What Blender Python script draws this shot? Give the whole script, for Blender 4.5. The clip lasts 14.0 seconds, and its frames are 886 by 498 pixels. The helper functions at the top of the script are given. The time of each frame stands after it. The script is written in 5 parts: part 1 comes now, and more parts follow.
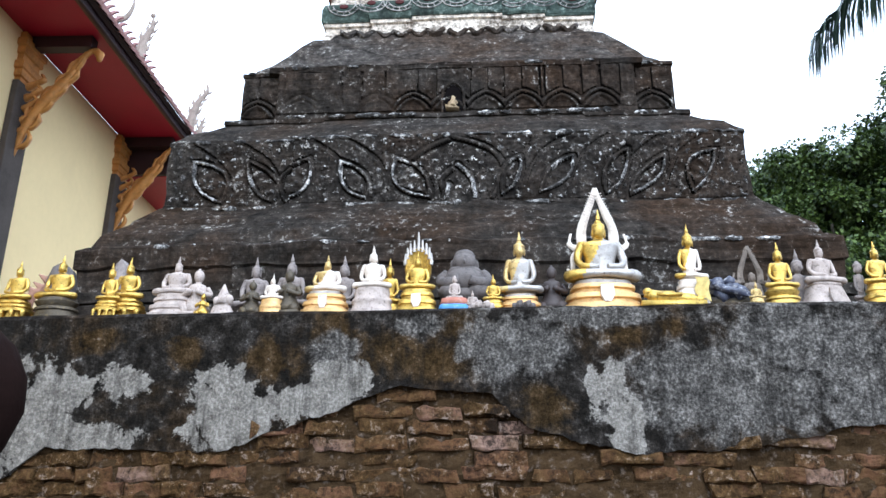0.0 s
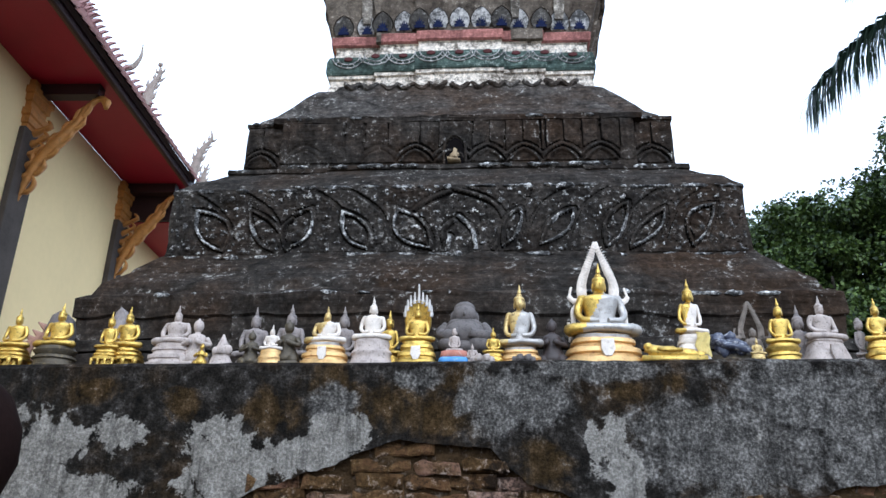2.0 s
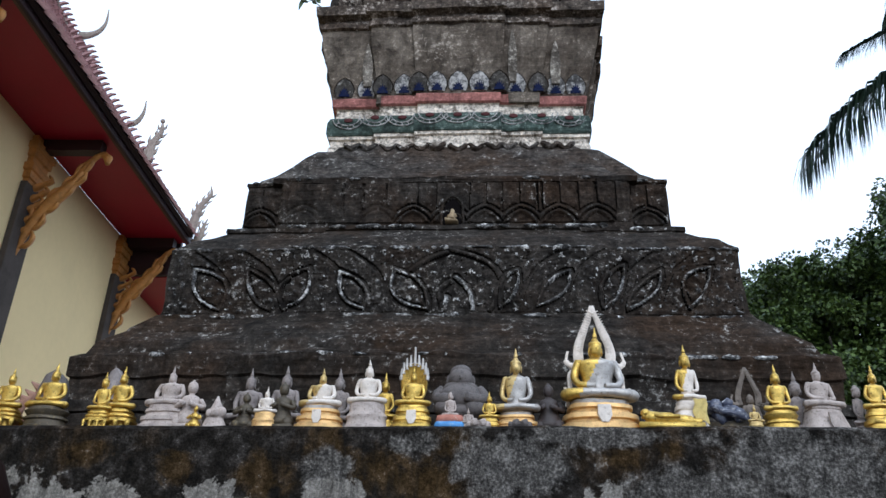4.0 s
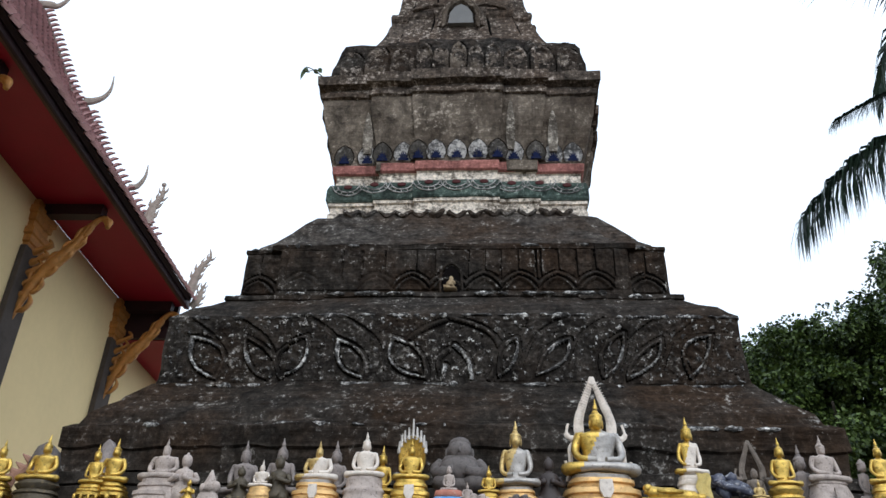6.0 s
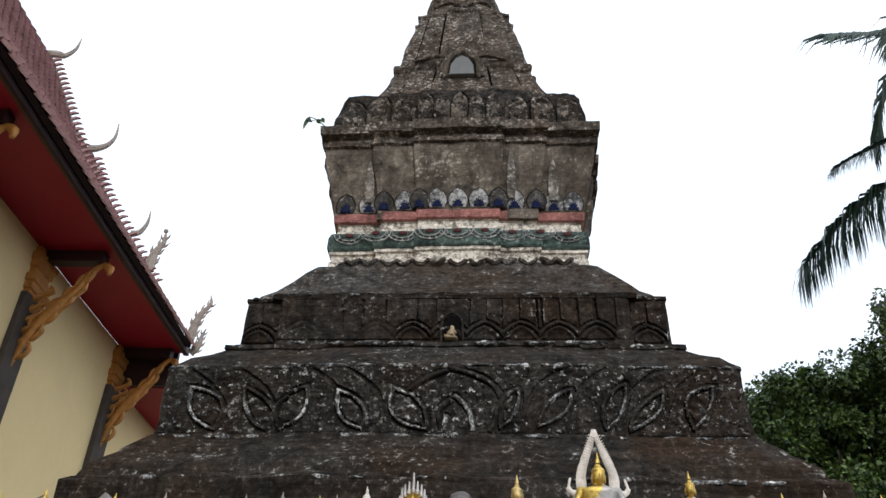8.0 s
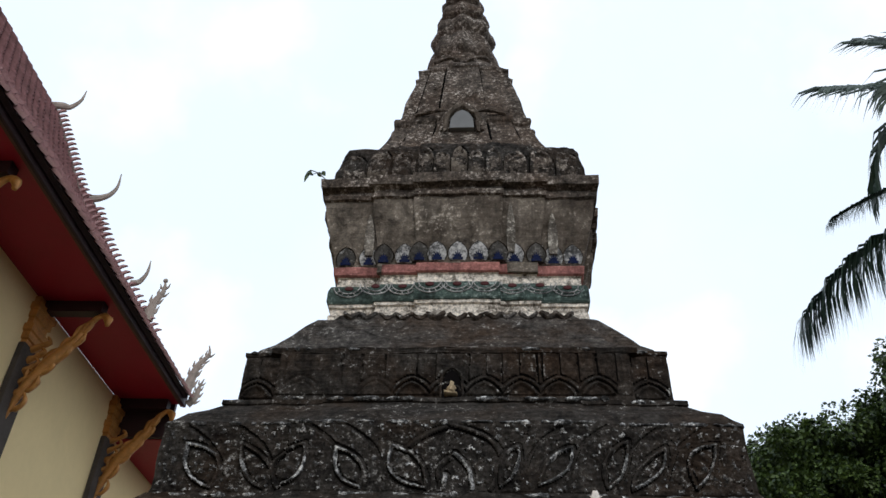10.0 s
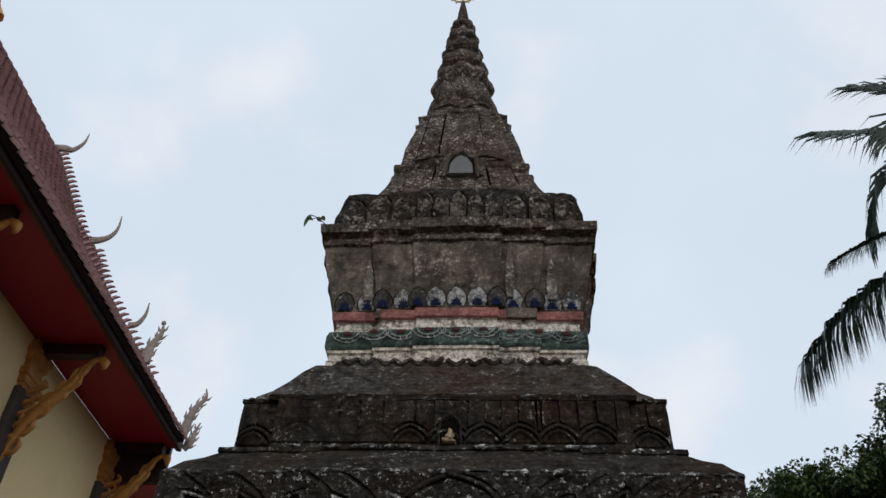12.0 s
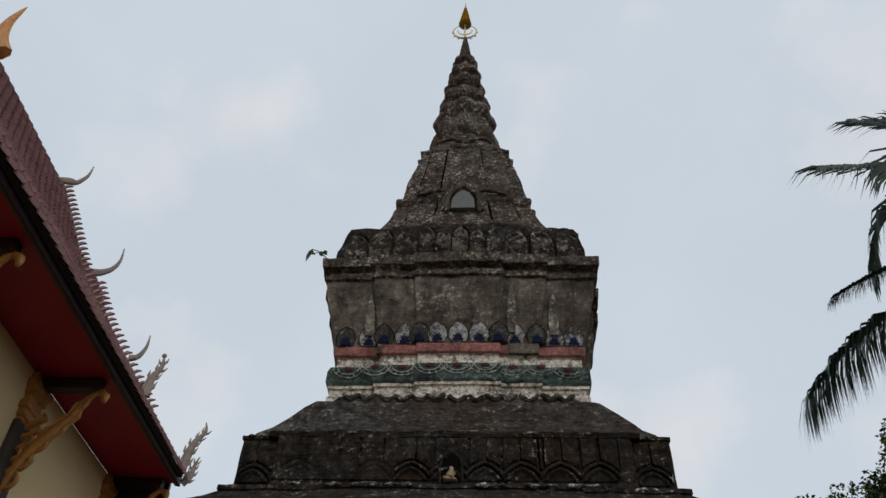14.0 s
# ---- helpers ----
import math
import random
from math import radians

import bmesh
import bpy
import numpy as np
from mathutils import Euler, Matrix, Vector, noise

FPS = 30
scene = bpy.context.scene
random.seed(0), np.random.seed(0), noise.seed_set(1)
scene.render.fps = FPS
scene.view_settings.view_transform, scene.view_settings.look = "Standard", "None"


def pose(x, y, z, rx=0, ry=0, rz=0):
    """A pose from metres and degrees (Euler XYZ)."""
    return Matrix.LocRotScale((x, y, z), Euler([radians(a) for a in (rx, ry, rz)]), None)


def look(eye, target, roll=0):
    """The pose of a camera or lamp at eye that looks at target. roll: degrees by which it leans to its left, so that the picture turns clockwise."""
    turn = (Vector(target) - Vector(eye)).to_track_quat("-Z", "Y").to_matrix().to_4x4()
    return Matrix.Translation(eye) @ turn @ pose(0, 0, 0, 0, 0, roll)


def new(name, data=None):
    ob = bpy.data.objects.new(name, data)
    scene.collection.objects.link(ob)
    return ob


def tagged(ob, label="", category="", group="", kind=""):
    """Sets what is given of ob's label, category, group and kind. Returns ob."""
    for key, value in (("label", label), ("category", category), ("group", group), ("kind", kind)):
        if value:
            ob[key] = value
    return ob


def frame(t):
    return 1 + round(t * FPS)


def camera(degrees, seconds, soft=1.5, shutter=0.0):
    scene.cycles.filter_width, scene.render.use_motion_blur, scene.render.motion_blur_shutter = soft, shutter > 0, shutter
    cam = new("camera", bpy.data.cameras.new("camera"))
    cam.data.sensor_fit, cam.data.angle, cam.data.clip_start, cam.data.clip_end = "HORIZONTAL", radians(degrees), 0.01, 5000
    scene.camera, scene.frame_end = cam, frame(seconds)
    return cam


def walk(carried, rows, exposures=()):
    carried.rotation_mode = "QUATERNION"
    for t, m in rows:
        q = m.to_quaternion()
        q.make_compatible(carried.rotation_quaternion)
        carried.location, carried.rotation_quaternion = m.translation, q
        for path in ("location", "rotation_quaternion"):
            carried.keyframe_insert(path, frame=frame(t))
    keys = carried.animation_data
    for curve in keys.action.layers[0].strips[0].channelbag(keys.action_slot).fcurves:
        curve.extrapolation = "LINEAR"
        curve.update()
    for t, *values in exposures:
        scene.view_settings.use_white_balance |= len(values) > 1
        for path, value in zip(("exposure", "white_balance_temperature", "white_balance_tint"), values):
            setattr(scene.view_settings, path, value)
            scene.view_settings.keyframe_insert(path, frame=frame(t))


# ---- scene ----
cam = camera(58.04, 14.0, soft=1.5)
PATH = [
    (0.0, pose(-0.003, 0.010, 1.415, 109.00, -0.39, 3.79)),
    (0.5, pose(-0.001, 0.015, 1.416, 109.75, -0.44, 3.79)),
    (1.0, pose(-0.001, 0.011, 1.421, 110.47, -0.61, 3.78)),
    (1.5, pose(-0.002, 0.002, 1.428, 111.42, -0.84, 3.69)),
    (2.0, pose(-0.003, -0.002, 1.431, 112.39, -0.97, 3.60)),
    (2.5, pose(-0.002, -0.010, 1.437, 113.42, -1.06, 3.50)),
    (5.0, pose(-0.002, -0.030, 1.473, 118.43, -1.50, 3.08)),
    (5.5, pose(-0.000, -0.034, 1.484, 119.62, -1.31, 3.10)),
    (6.0, pose(-0.002, -0.041, 1.489, 120.67, -1.40, 3.07)),
    (6.5, pose(-0.001, -0.042, 1.493, 121.48, -1.43, 3.00)),
    (7.0, pose(-0.001, -0.051, 1.497, 122.37, -1.36, 3.23)),
    (7.5, pose(0.001, -0.053, 1.501, 123.15, -1.49, 3.27)),
    (8.0, pose(-0.002, -0.058, 1.508, 123.88, -1.52, 3.07)),
    (10.5, pose(-0.001, -0.084, 1.549, 128.10, -1.63, 2.97)),
    (11.0, pose(0.003, -0.089, 1.557, 128.89, -1.59, 2.97)),
    (11.5, pose(-0.000, -0.100, 1.559, 129.72, -1.59, 2.90)),
    (12.0, pose(0.003, -0.106, 1.559, 130.21, -1.74, 2.83)),
    (12.5, pose(0.003, -0.107, 1.564, 130.82, -1.76, 2.81)),
    (13.0, pose(0.003, -0.116, 1.573, 131.26, -1.71, 2.88)),
    (13.5, pose(0.006, -0.114, 1.569, 131.85, -1.95, 2.78)),
    (14.0, pose(0.004, -0.124, 1.577, 132.46, -1.95, 2.83)),
]
EXPOSURES = [(0.0, 1.4, 5700, 10), (1.0, 1.2, 5650, 10), (2.5, 0.84, 5600, 10), (5.0, 0.38, 5950, 10), (8.0, 0.4, 6450, 10),
             (10.5, -0.06, 6350, 10), (11.0, -0.16, 6400, 10), (12.0, -0.42, 6450, 10), (13.5, -0.54, 6550, 10), (14.0, -0.66, 6650, 10)]
walk(cam, PATH, EXPOSURES)

# ---- light: bright overcast sky, weak veiled sun ----
SUN_UP, SUN_TURN = radians(40), radians(164)
world = bpy.data.worlds.new("sky")
scene.world = world
world.use_nodes = True
wn, wl = world.node_tree.nodes, world.node_tree.links
wn.clear()
w_out = wn.new("ShaderNodeOutputWorld")
w_bg = wn.new("ShaderNodeBackground")
w_sky = wn.new("ShaderNodeTexSky")
w_sky.sky_type = "NISHITA"
w_sky.sun_disc = False
w_sky.sun_elevation, w_sky.sun_rotation = SUN_UP, SUN_TURN
w_sky.dust_density, w_sky.air_density = 3.0, 1.0
w_co = wn.new("ShaderNodeTexCoord")
w_no = wn.new("ShaderNodeTexNoise")
w_no.inputs["Scale"].default_value = 2.6
w_no.inputs["Detail"].default_value = 7
w_ra = wn.new("ShaderNodeMapRange")
w_ra.inputs[1].default_value, w_ra.inputs[2].default_value = 0.42, 0.72
w_ra.inputs[3].default_value, w_ra.inputs[4].default_value = 0.86, 0.96
w_mx = wn.new("ShaderNodeMixRGB")
w_mx.inputs[2].default_value = (10.0, 11.3, 12.7, 1)
w_bg.inputs["Strength"].default_value = 0.10
wl.new(w_co.outputs["Generated"], w_no.inputs["Vector"])
wl.new(w_no.outputs[0], w_ra.inputs[0])
wl.new(w_ra.outputs[0], w_mx.inputs[0])
wl.new(w_sky.outputs[0], w_mx.inputs[1])
w_n2 = wn.new("ShaderNodeTexNoise")
w_n2.inputs["Scale"].default_value, w_n2.inputs["Detail"].default_value = 5.0, 6
w_r2 = wn.new("ShaderNodeMapRange")
w_r2.inputs[1].default_value, w_r2.inputs[2].default_value, w_r2.inputs[4].default_value = 0.54, 0.74, 0.5
w_m2 = wn.new("ShaderNodeMixRGB")
w_m2.inputs[2].default_value = (12.6, 12.2, 12.3, 1)
wl.new(w_co.outputs["Generated"], w_n2.inputs["Vector"])
wl.new(w_n2.outputs[0], w_r2.inputs[0])
wl.new(w_r2.outputs[0], w_m2.inputs[0])
wl.new(w_mx.outputs[0], w_m2.inputs[1])
wl.new(w_m2.outputs[0], w_bg.inputs[0])
wl.new(w_bg.outputs[0], w_out.inputs[0])
sun = new("sun", bpy.data.lights.new("sun", "SUN"))
sun.data.energy, sun.data.angle, sun.data.color = 0.8, radians(18), (1, 0.96, 0.9)
sun.matrix_world = look((3.5, -8, 12), (0, 4, 2))


# ---- materials ----
def ramp(nt, fac, stops):
    n = nt.nodes.new("ShaderNodeValToRGB")
    e = n.color_ramp.elements
    while len(e) < len(stops):
        e.new(0.5)
    for q, (p, c) in zip(e, stops):
        q.position, q.color = p, (*c, 1) if len(c) == 3 else c
    nt.links.new(fac, n.inputs[0])
    return n.outputs[0]


def noise_of(nt, co, scale, detail=6, rough=0.6, dist=0.0):
    n = nt.nodes.new("ShaderNodeTexNoise")
    n.inputs["Scale"].default_value, n.inputs["Detail"].default_value = scale, detail
    n.inputs["Roughness"].default_value, n.inputs["Distortion"].default_value = rough, dist
    nt.links.new(co, n.inputs["Vector"])
    return n.outputs[0]


def mix(nt, fac, a, b, mode="MIX"):
    n = nt.nodes.new("ShaderNodeMixRGB")
    n.blend_type = mode
    for k, v in enumerate((fac, a, b)):
        if isinstance(v, (int, float)):
            n.inputs[k].default_value = v
        elif isinstance(v, tuple):
            n.inputs[k].default_value = (*v, 1)
        else:
            nt.links.new(v, n.inputs[k])
    return n.outputs[0]


def base(name, rough=0.8, metal=0.0):
    m = bpy.data.materials.new(name)
    m.use_nodes = True
    nt = m.node_tree
    b = nt.nodes["Principled BSDF"]
    b.inputs["Roughness"].default_value, b.inputs["Metallic"].default_value = rough, metal
    b.inputs["Specular IOR Level"].default_value = 0.04 if rough >= 0.8 else 0.5
    co = nt.nodes.new("ShaderNodeTexCoord").outputs["Object"]
    return m, nt, b, co


def bump(nt, b, height, strength=0.5, dist=0.01):
    n = nt.nodes.new("ShaderNodeBump")
    n.inputs["Strength"].default_value, n.inputs["Distance"].default_value = strength, dist
    nt.links.new(height, n.inputs["Height"])
    nt.links.new(n.outputs[0], b.inputs["Normal"])


def plain(name, col, rough=0.7, metal=0.0, vary=0.25, scale=9.0, relief=0.3, fleck=None):
    """A paint or stone of one colour with soft blotches, fine grain and, if given, flecks of another colour."""
    m, nt, b, co = base(name, rough, metal)
    dark = tuple(c * (1 - vary) for c in col)
    lite = tuple(min(1, c * (1 + vary * 0.6)) for c in col)
    n1, n2 = noise_of(nt, co, scale), noise_of(nt, co, scale * 9, 4)
    c = ramp(nt, n1, [(0.3, dark), (0.5, col), (0.72, lite)])
    c = mix(nt, 0.25, c, ramp(nt, n2, [(0.35, dark), (0.65, lite)]))
    if fleck:
        c = mix(nt, ramp(nt, noise_of(nt, co, scale * 2.3, 8, 0.7), [(0.55, (0, 0, 0)), (0.66, (1, 1, 1))]), c, fleck)
    nt.links.new(c, b.inputs["Base Color"])
    if relief:
        bump(nt, b, n2, relief, 0.004)
    return m


def weathered(name, black, grey, white, brown, white_at=0.64, brown_at=0.6, seed=0.0, strata=0.5, speck=0.85):
    """Old lime plaster, black with algae, with grey worn flecks and brown moss."""
    m, nt, b, co = base(name, 0.95)
    mp = nt.nodes.new("ShaderNodeMapping")
    mp.inputs["Location"].default_value = (seed, seed * 0.7, seed * 0.3)
    nt.links.new(co, mp.inputs["Vector"])
    v = mp.outputs[0]
    big, mid = noise_of(nt, v, 1.7, 5, 0.65), noise_of(nt, v, 8.0, 9, 0.72, 0.4)
    fine = noise_of(nt, v, 34.0, 8, 0.75)
    streak = nt.nodes.new("ShaderNodeMapping")
    streak.inputs["Scale"].default_value = (9, 9, 1.1)
    nt.links.new(v, streak.inputs["Vector"])
    run = noise_of(nt, streak.outputs[0], 1.6, 6, 0.65)
    c = ramp(nt, mid, [(0.32, black), (0.5, tuple(0.5 * (p + q) for p, q in zip(black, grey))), (0.7, grey)])
    c = mix(nt, ramp(nt, big, [(brown_at - 0.12, (0, 0, 0)), (brown_at + 0.1, (0.75, 0.75, 0.75))]), c, brown)
    c = mix(nt, ramp(nt, run, [(0.5, (0, 0, 0)), (0.7, (0.6, 0.6, 0.6))]), c, black)
    f = mix(nt, 0.22, mix(nt, 0.66, mid, fine), noise_of(nt, v, 2.3, 6, 0.6))
    f = ramp(nt, f, [(white_at - 0.05, (0, 0, 0)), (white_at + 0.03, (0.85, 0.85, 0.85))])
    lay = nt.nodes.new("ShaderNodeMapping")
    lay.inputs["Scale"].default_value = (1.2, 1.2, 17)
    nt.links.new(v, lay.inputs["Vector"])
    band = noise_of(nt, lay.outputs[0], 1.5, 7, 0.7, 0.6)
    c = mix(nt, strata, c, ramp(nt, band, [(0.36, (0.12, 0.12, 0.12)), (0.5, (1, 1, 1)), (0.68, (1.9, 1.85, 1.8))]), "MULTIPLY")
    c = mix(nt, f, c, white)
    c = mix(nt, speck, c, ramp(nt, fine, [(0.36, (0.12, 0.12, 0.12)), (0.5, (0.85, 0.85, 0.85)), (0.68, (2.6, 2.55, 2.5))]), "MULTIPLY")
    nt.links.new(c, b.inputs["Base Color"])
    bump(nt, b, mix(nt, 0.35, mix(nt, 0.5, mid, fine), band), 1.0, 0.022)
    return m


STONE = weathered("black_weathered_plaster", (0.008, 0.0075, 0.007), (0.062, 0.053, 0.045), (0.33, 0.32, 0.3), (0.042, 0.025, 0.015), 0.605, 0.54, 0.0, 0.45, 0.5)
STONE_B = weathered("grey_weathered_plaster", (0.007, 0.0066, 0.0062), (0.068, 0.059, 0.051), (0.35, 0.335, 0.31), (0.04, 0.026, 0.017), 0.605, 0.57, 3.1, 0.25, 0.5)
# paler weathered plaster: skylight on the slope is put into its colour
SKY_LIGHTENED = weathered("sky_lightened_slope", (0.012, 0.011, 0.01), (0.115, 0.103, 0.092), (0.36, 0.35, 0.33), (0.055, 0.036, 0.024), 0.605, 0.56, 6.3, 0.4, 0.55)
STONE_TOP = weathered("neck_plaster", (0.028, 0.023, 0.019), (0.3, 0.25, 0.2), (0.52, 0.46, 0.39), (0.06, 0.044, 0.033), 0.6, 0.55, 7.7, 0.12, 0.28)
STONE_SPIRE = weathered("spire_plaster", (0.016, 0.014, 0.012), (0.19, 0.155, 0.128), (0.38, 0.34, 0.3), (0.09, 0.06, 0.042), 0.58, 0.54, 5.2, 0.18, 0.7)
RIDGE = weathered("worn_lime_ridge", (0.015, 0.014, 0.013), (0.2, 0.195, 0.19), (0.5, 0.49, 0.47), (0.06, 0.05, 0.04), 0.55, 0.72, 1.3)

CARVED = weathered("worn_carving", (0.01, 0.009, 0.008), (0.11, 0.1, 0.09), (0.4, 0.385, 0.36), (0.05, 0.038, 0.028), 0.57, 0.66, 2.7, 0.2)


def wall_plaster():
    """Lime plaster: a black crust with brown moss, rough grey stretches and torn pale patches, where the wall's stain field lays them."""
    m, nt, b, co = base("wall_plaster", 0.95)
    at = nt.nodes.new("ShaderNodeAttribute")
    at.attribute_name = "stain"
    sep = nt.nodes.new("ShaderNodeSeparateColor")
    nt.links.new(at.outputs["Color"], sep.inputs[0])
    n3, n4 = noise_of(nt, co, 95, 6, 0.72), noise_of(nt, co, 15, 9, 0.72)
    n1 = mix(nt, 0.3, noise_of(nt, co, 6.0, 11, 0.7, 0.6), n4)
    n6 = noise_of(nt, co, 2.6, 8, 0.66, 0.4)
    run = nt.nodes.new("ShaderNodeMapping")
    run.inputs["Scale"].default_value = (16, 4, 1.6)
    nt.links.new(co, run.inputs["Vector"])
    n5 = noise_of(nt, run.outputs[0], 1.4, 7, 0.65)

    def field(out, wild, noisy, lo, hi, full=1.0):
        n = nt.nodes.new("ShaderNodeMath")
        n.operation = "MULTIPLY_ADD"
        nt.links.new(noisy, n.inputs[0])
        n.inputs[1].default_value = wild
        nt.links.new(out, n.inputs[2])
        return ramp(nt, n.outputs[0], [(lo, (0, 0, 0)), (hi, (full, full, full))])
    c = ramp(nt, n4, [(0.34, (0.004, 0.0037, 0.0035)), (0.5, (0.017, 0.0145, 0.0125)), (0.68, (0.075, 0.066, 0.058))])
    c = mix(nt, ramp(nt, n6, [(0.48, (0, 0, 0)), (0.58, (0.7, 0.7, 0.7))]), c, ramp(nt, n4, [(0.36, (0.008, 0.006, 0.004)), (0.5, (0.028, 0.018, 0.01)), (0.64, (0.07, 0.045, 0.024))]))
    c = mix(nt, field(sep.outputs[2], 1.2, n1, 0.77, 0.9, 0.75), c, ramp(nt, n4, [(0.34, (0.009, 0.006, 0.003)), (0.5, (0.042, 0.025, 0.01)), (0.66, (0.1, 0.06, 0.024))]))
    c = mix(nt, field(sep.outputs[1], 1.2, n1, 0.74, 0.84, 0.92), c, ramp(nt, mix(nt, 0.4, n4, n3), [(0.38, (0.018, 0.0165, 0.015)), (0.49, (0.08, 0.074, 0.067)), (0.62, (0.215, 0.2, 0.182))]))
    c = mix(nt, field(sep.outputs[0], 1.2, n1, 0.765, 0.79), c, ramp(nt, mix(nt, 0.15, n4, n3), [(0.32, (0.075, 0.067, 0.058)), (0.45, (0.178, 0.163, 0.143)), (0.68, (0.31, 0.288, 0.255))]))
    c = mix(nt, ramp(nt, n5, [(0.52, (0, 0, 0)), (0.68, (0.7, 0.7, 0.7))]), c, (0.014, 0.0125, 0.011))
    c = mix(nt, 0.5, c, ramp(nt, n3, [(0.38, (0.3, 0.3, 0.3)), (0.5, (0.9, 0.9, 0.9)), (0.64, (2.0, 2.0, 2.0))]), "MULTIPLY")
    c = mix(nt, ramp(nt, mix(nt, 0.5, n3, n4), [(0.59, (0, 0, 0)), (0.65, (0.7, 0.7, 0.7))]), c, (0.28, 0.27, 0.26))
    nt.links.new(c, b.inputs["Base Color"])
    bump(nt, b, mix(nt, 0.5, n4, n3), 1.0, 0.014)
    return m


WALLP = wall_plaster()


def brick_clay():
    """Old clay bricks under soot, brown dirt and olive moss, with pinkish broken faces and crumbs of lime."""
    m, nt, b, co = base("old_brick", 0.95)
    oi = nt.nodes.new("ShaderNodeObjectInfo")
    where = nt.nodes.new("ShaderNodeNewGeometry").outputs["Position"]
    one = ramp(nt, oi.outputs["Random"], [(0.0, (0.05, 0.028, 0.013)), (0.45, (0.135, 0.068, 0.034)), (0.75, (0.22, 0.11, 0.07)), (0.93, (0.31, 0.18, 0.135)), (1.0, (0.35, 0.25, 0.2))])
    n1, n2, n3 = noise_of(nt, where, 11, 9, 0.72, 0.4), noise_of(nt, where, 46, 7, 0.74), noise_of(nt, where, 3.0, 7, 0.65, 0.3)
    grime = ramp(nt, n2, [(0.34, (0.008, 0.006, 0.004)), (0.5, (0.075, 0.044, 0.018)), (0.68, (0.19, 0.115, 0.048))])
    c = mix(nt, ramp(nt, mix(nt, 0.5, n1, n3), [(0.42, (0.1, 0.1, 0.1)), (0.54, (0.95, 0.95, 0.95))]), one, grime)
    c = mix(nt, ramp(nt, mix(nt, 0.4, n3, n2), [(0.4, (0.85, 0.85, 0.85)), (0.47, (0, 0, 0))]), c, (0.014, 0.011, 0.009))
    c = mix(nt, ramp(nt, mix(nt, 0.5, n1, n2), [(0.55, (0, 0, 0)), (0.6, (0.8, 0.8, 0.8))]), c, (0.33, 0.26, 0.22))
    nt.links.new(c, b.inputs["Base Color"])
    bump(nt, b, mix(nt, 0.5, n1, n2), 1.0, 0.03)
    return m


BRICK = brick_clay()
CORE = plain("mossy_mortar", (0.045, 0.028, 0.014), 1.0, 0, 0.7, 14, 1.0, (0.13, 0.1, 0.078))
LIME = weathered("worn_white_lime", (0.04, 0.032, 0.025), (0.64, 0.55, 0.45), (0.78, 0.7, 0.6), (0.1, 0.078, 0.058), 0.5, 0.56, 4.4, 0.2, 0.3)
PINK = weathered("faded_pink_paint", (0.1, 0.045, 0.04), (0.56, 0.24, 0.21), (0.6, 0.4, 0.36), (0.42, 0.18, 0.15), 0.6, 0.6, 6.1, 0.1, 0.35)
# near-black colour that paints shade into carved grooves and panel corners
GROOVE_SHADE = plain("painted_groove_shade", (0.004, 0.0035, 0.003), 1.0, 0, 0.4, 20, 0.3)
GREEN = weathered("faded_green_paint", (0.02, 0.025, 0.023), (0.125, 0.175, 0.15), (0.3, 0.34, 0.31), (0.05, 0.065, 0.055), 0.585, 0.62, 8.4, 0.2, 0.5)
BLUE = plain("faded_blue_paint", (0.014, 0.02, 0.06), 0.8, 0, 0.4, 12, 0.3, (0.05, 0.05, 0.05))
PETAL = weathered("worn_petal_paint", (0.05, 0.048, 0.047), (0.27, 0.265, 0.26), (0.5, 0.48, 0.46), (0.2, 0.19, 0.18), 0.5, 0.7, 9.9, 0.1, 0.35)
MAROON = plain("faded_maroon_paint", (0.09, 0.035, 0.035), 0.85, 0, 0.3, 9, 0.3)
STREAK = weathered("pale_rain_streak", (0.06, 0.05, 0.042), (0.4, 0.355, 0.3), (0.5, 0.46, 0.4), (0.09, 0.075, 0.06), 0.54, 0.6, 2.2, 0.1, 0.45)
PETAL_DIM = weathered("soiled_petal_paint", (0.02, 0.018, 0.016), (0.15, 0.138, 0.125), (0.34, 0.33, 0.31), (0.05, 0.045, 0.04), 0.58, 0.6, 2.9, 0.1, 0.4)
CREAM = plain("cream_limewash", (0.85, 0.655, 0.35), 0.9, 0, 0.06, 1.3, 0.12)
RED = plain("red_soffit_paint", (0.34, 0.003, 0.028), 0.55, 0, 0.12, 2.0, 0.1)
DARKWOOD = plain("dark_maroon_wood", (0.026, 0.007, 0.009), 0.6, 0, 0.3, 5, 0.2)
PILLAR = plain("grey_brown_pilaster", (0.09, 0.075, 0.065), 0.85, 0, 0.3, 5, 0.3)
GILT = plain("gilded_carving", (0.52, 0.23, 0.055), 0.5, 0.25, 0.4, 14, 0.5)
TILE = plain("maroon_roof_tile", (0.38, 0.22, 0.215), 0.6, 0, 0.45, 6, 0.3)
BATTEN = plain("brown_batten", (0.11, 0.05, 0.035), 0.7, 0, 0.3, 7, 0.2)
RAKE = plain("weathered_rake_board", (0.17, 0.14, 0.12), 0.85, 0, 0.4, 9, 0.4)
FINIAL = plain("weathered_finial", (0.33, 0.28, 0.24), 0.8, 0, 0.4, 10, 0.4)
GOLD = plain("gold_paint", (0.62, 0.42, 0.1), 0.3, 0.85, 0.5, 34, 0.5, (0.2, 0.12, 0.035))
GOLD_OLD = plain("worn_gold_paint", (0.58, 0.42, 0.17), 0.4, 0.6, 0.45, 28, 0.4, (0.2, 0.13, 0.06))
ORANGE = plain("orange_gold_paint", (0.66, 0.42, 0.17), 0.42, 0.45, 0.4, 26, 0.35, (0.42, 0.22, 0.1))
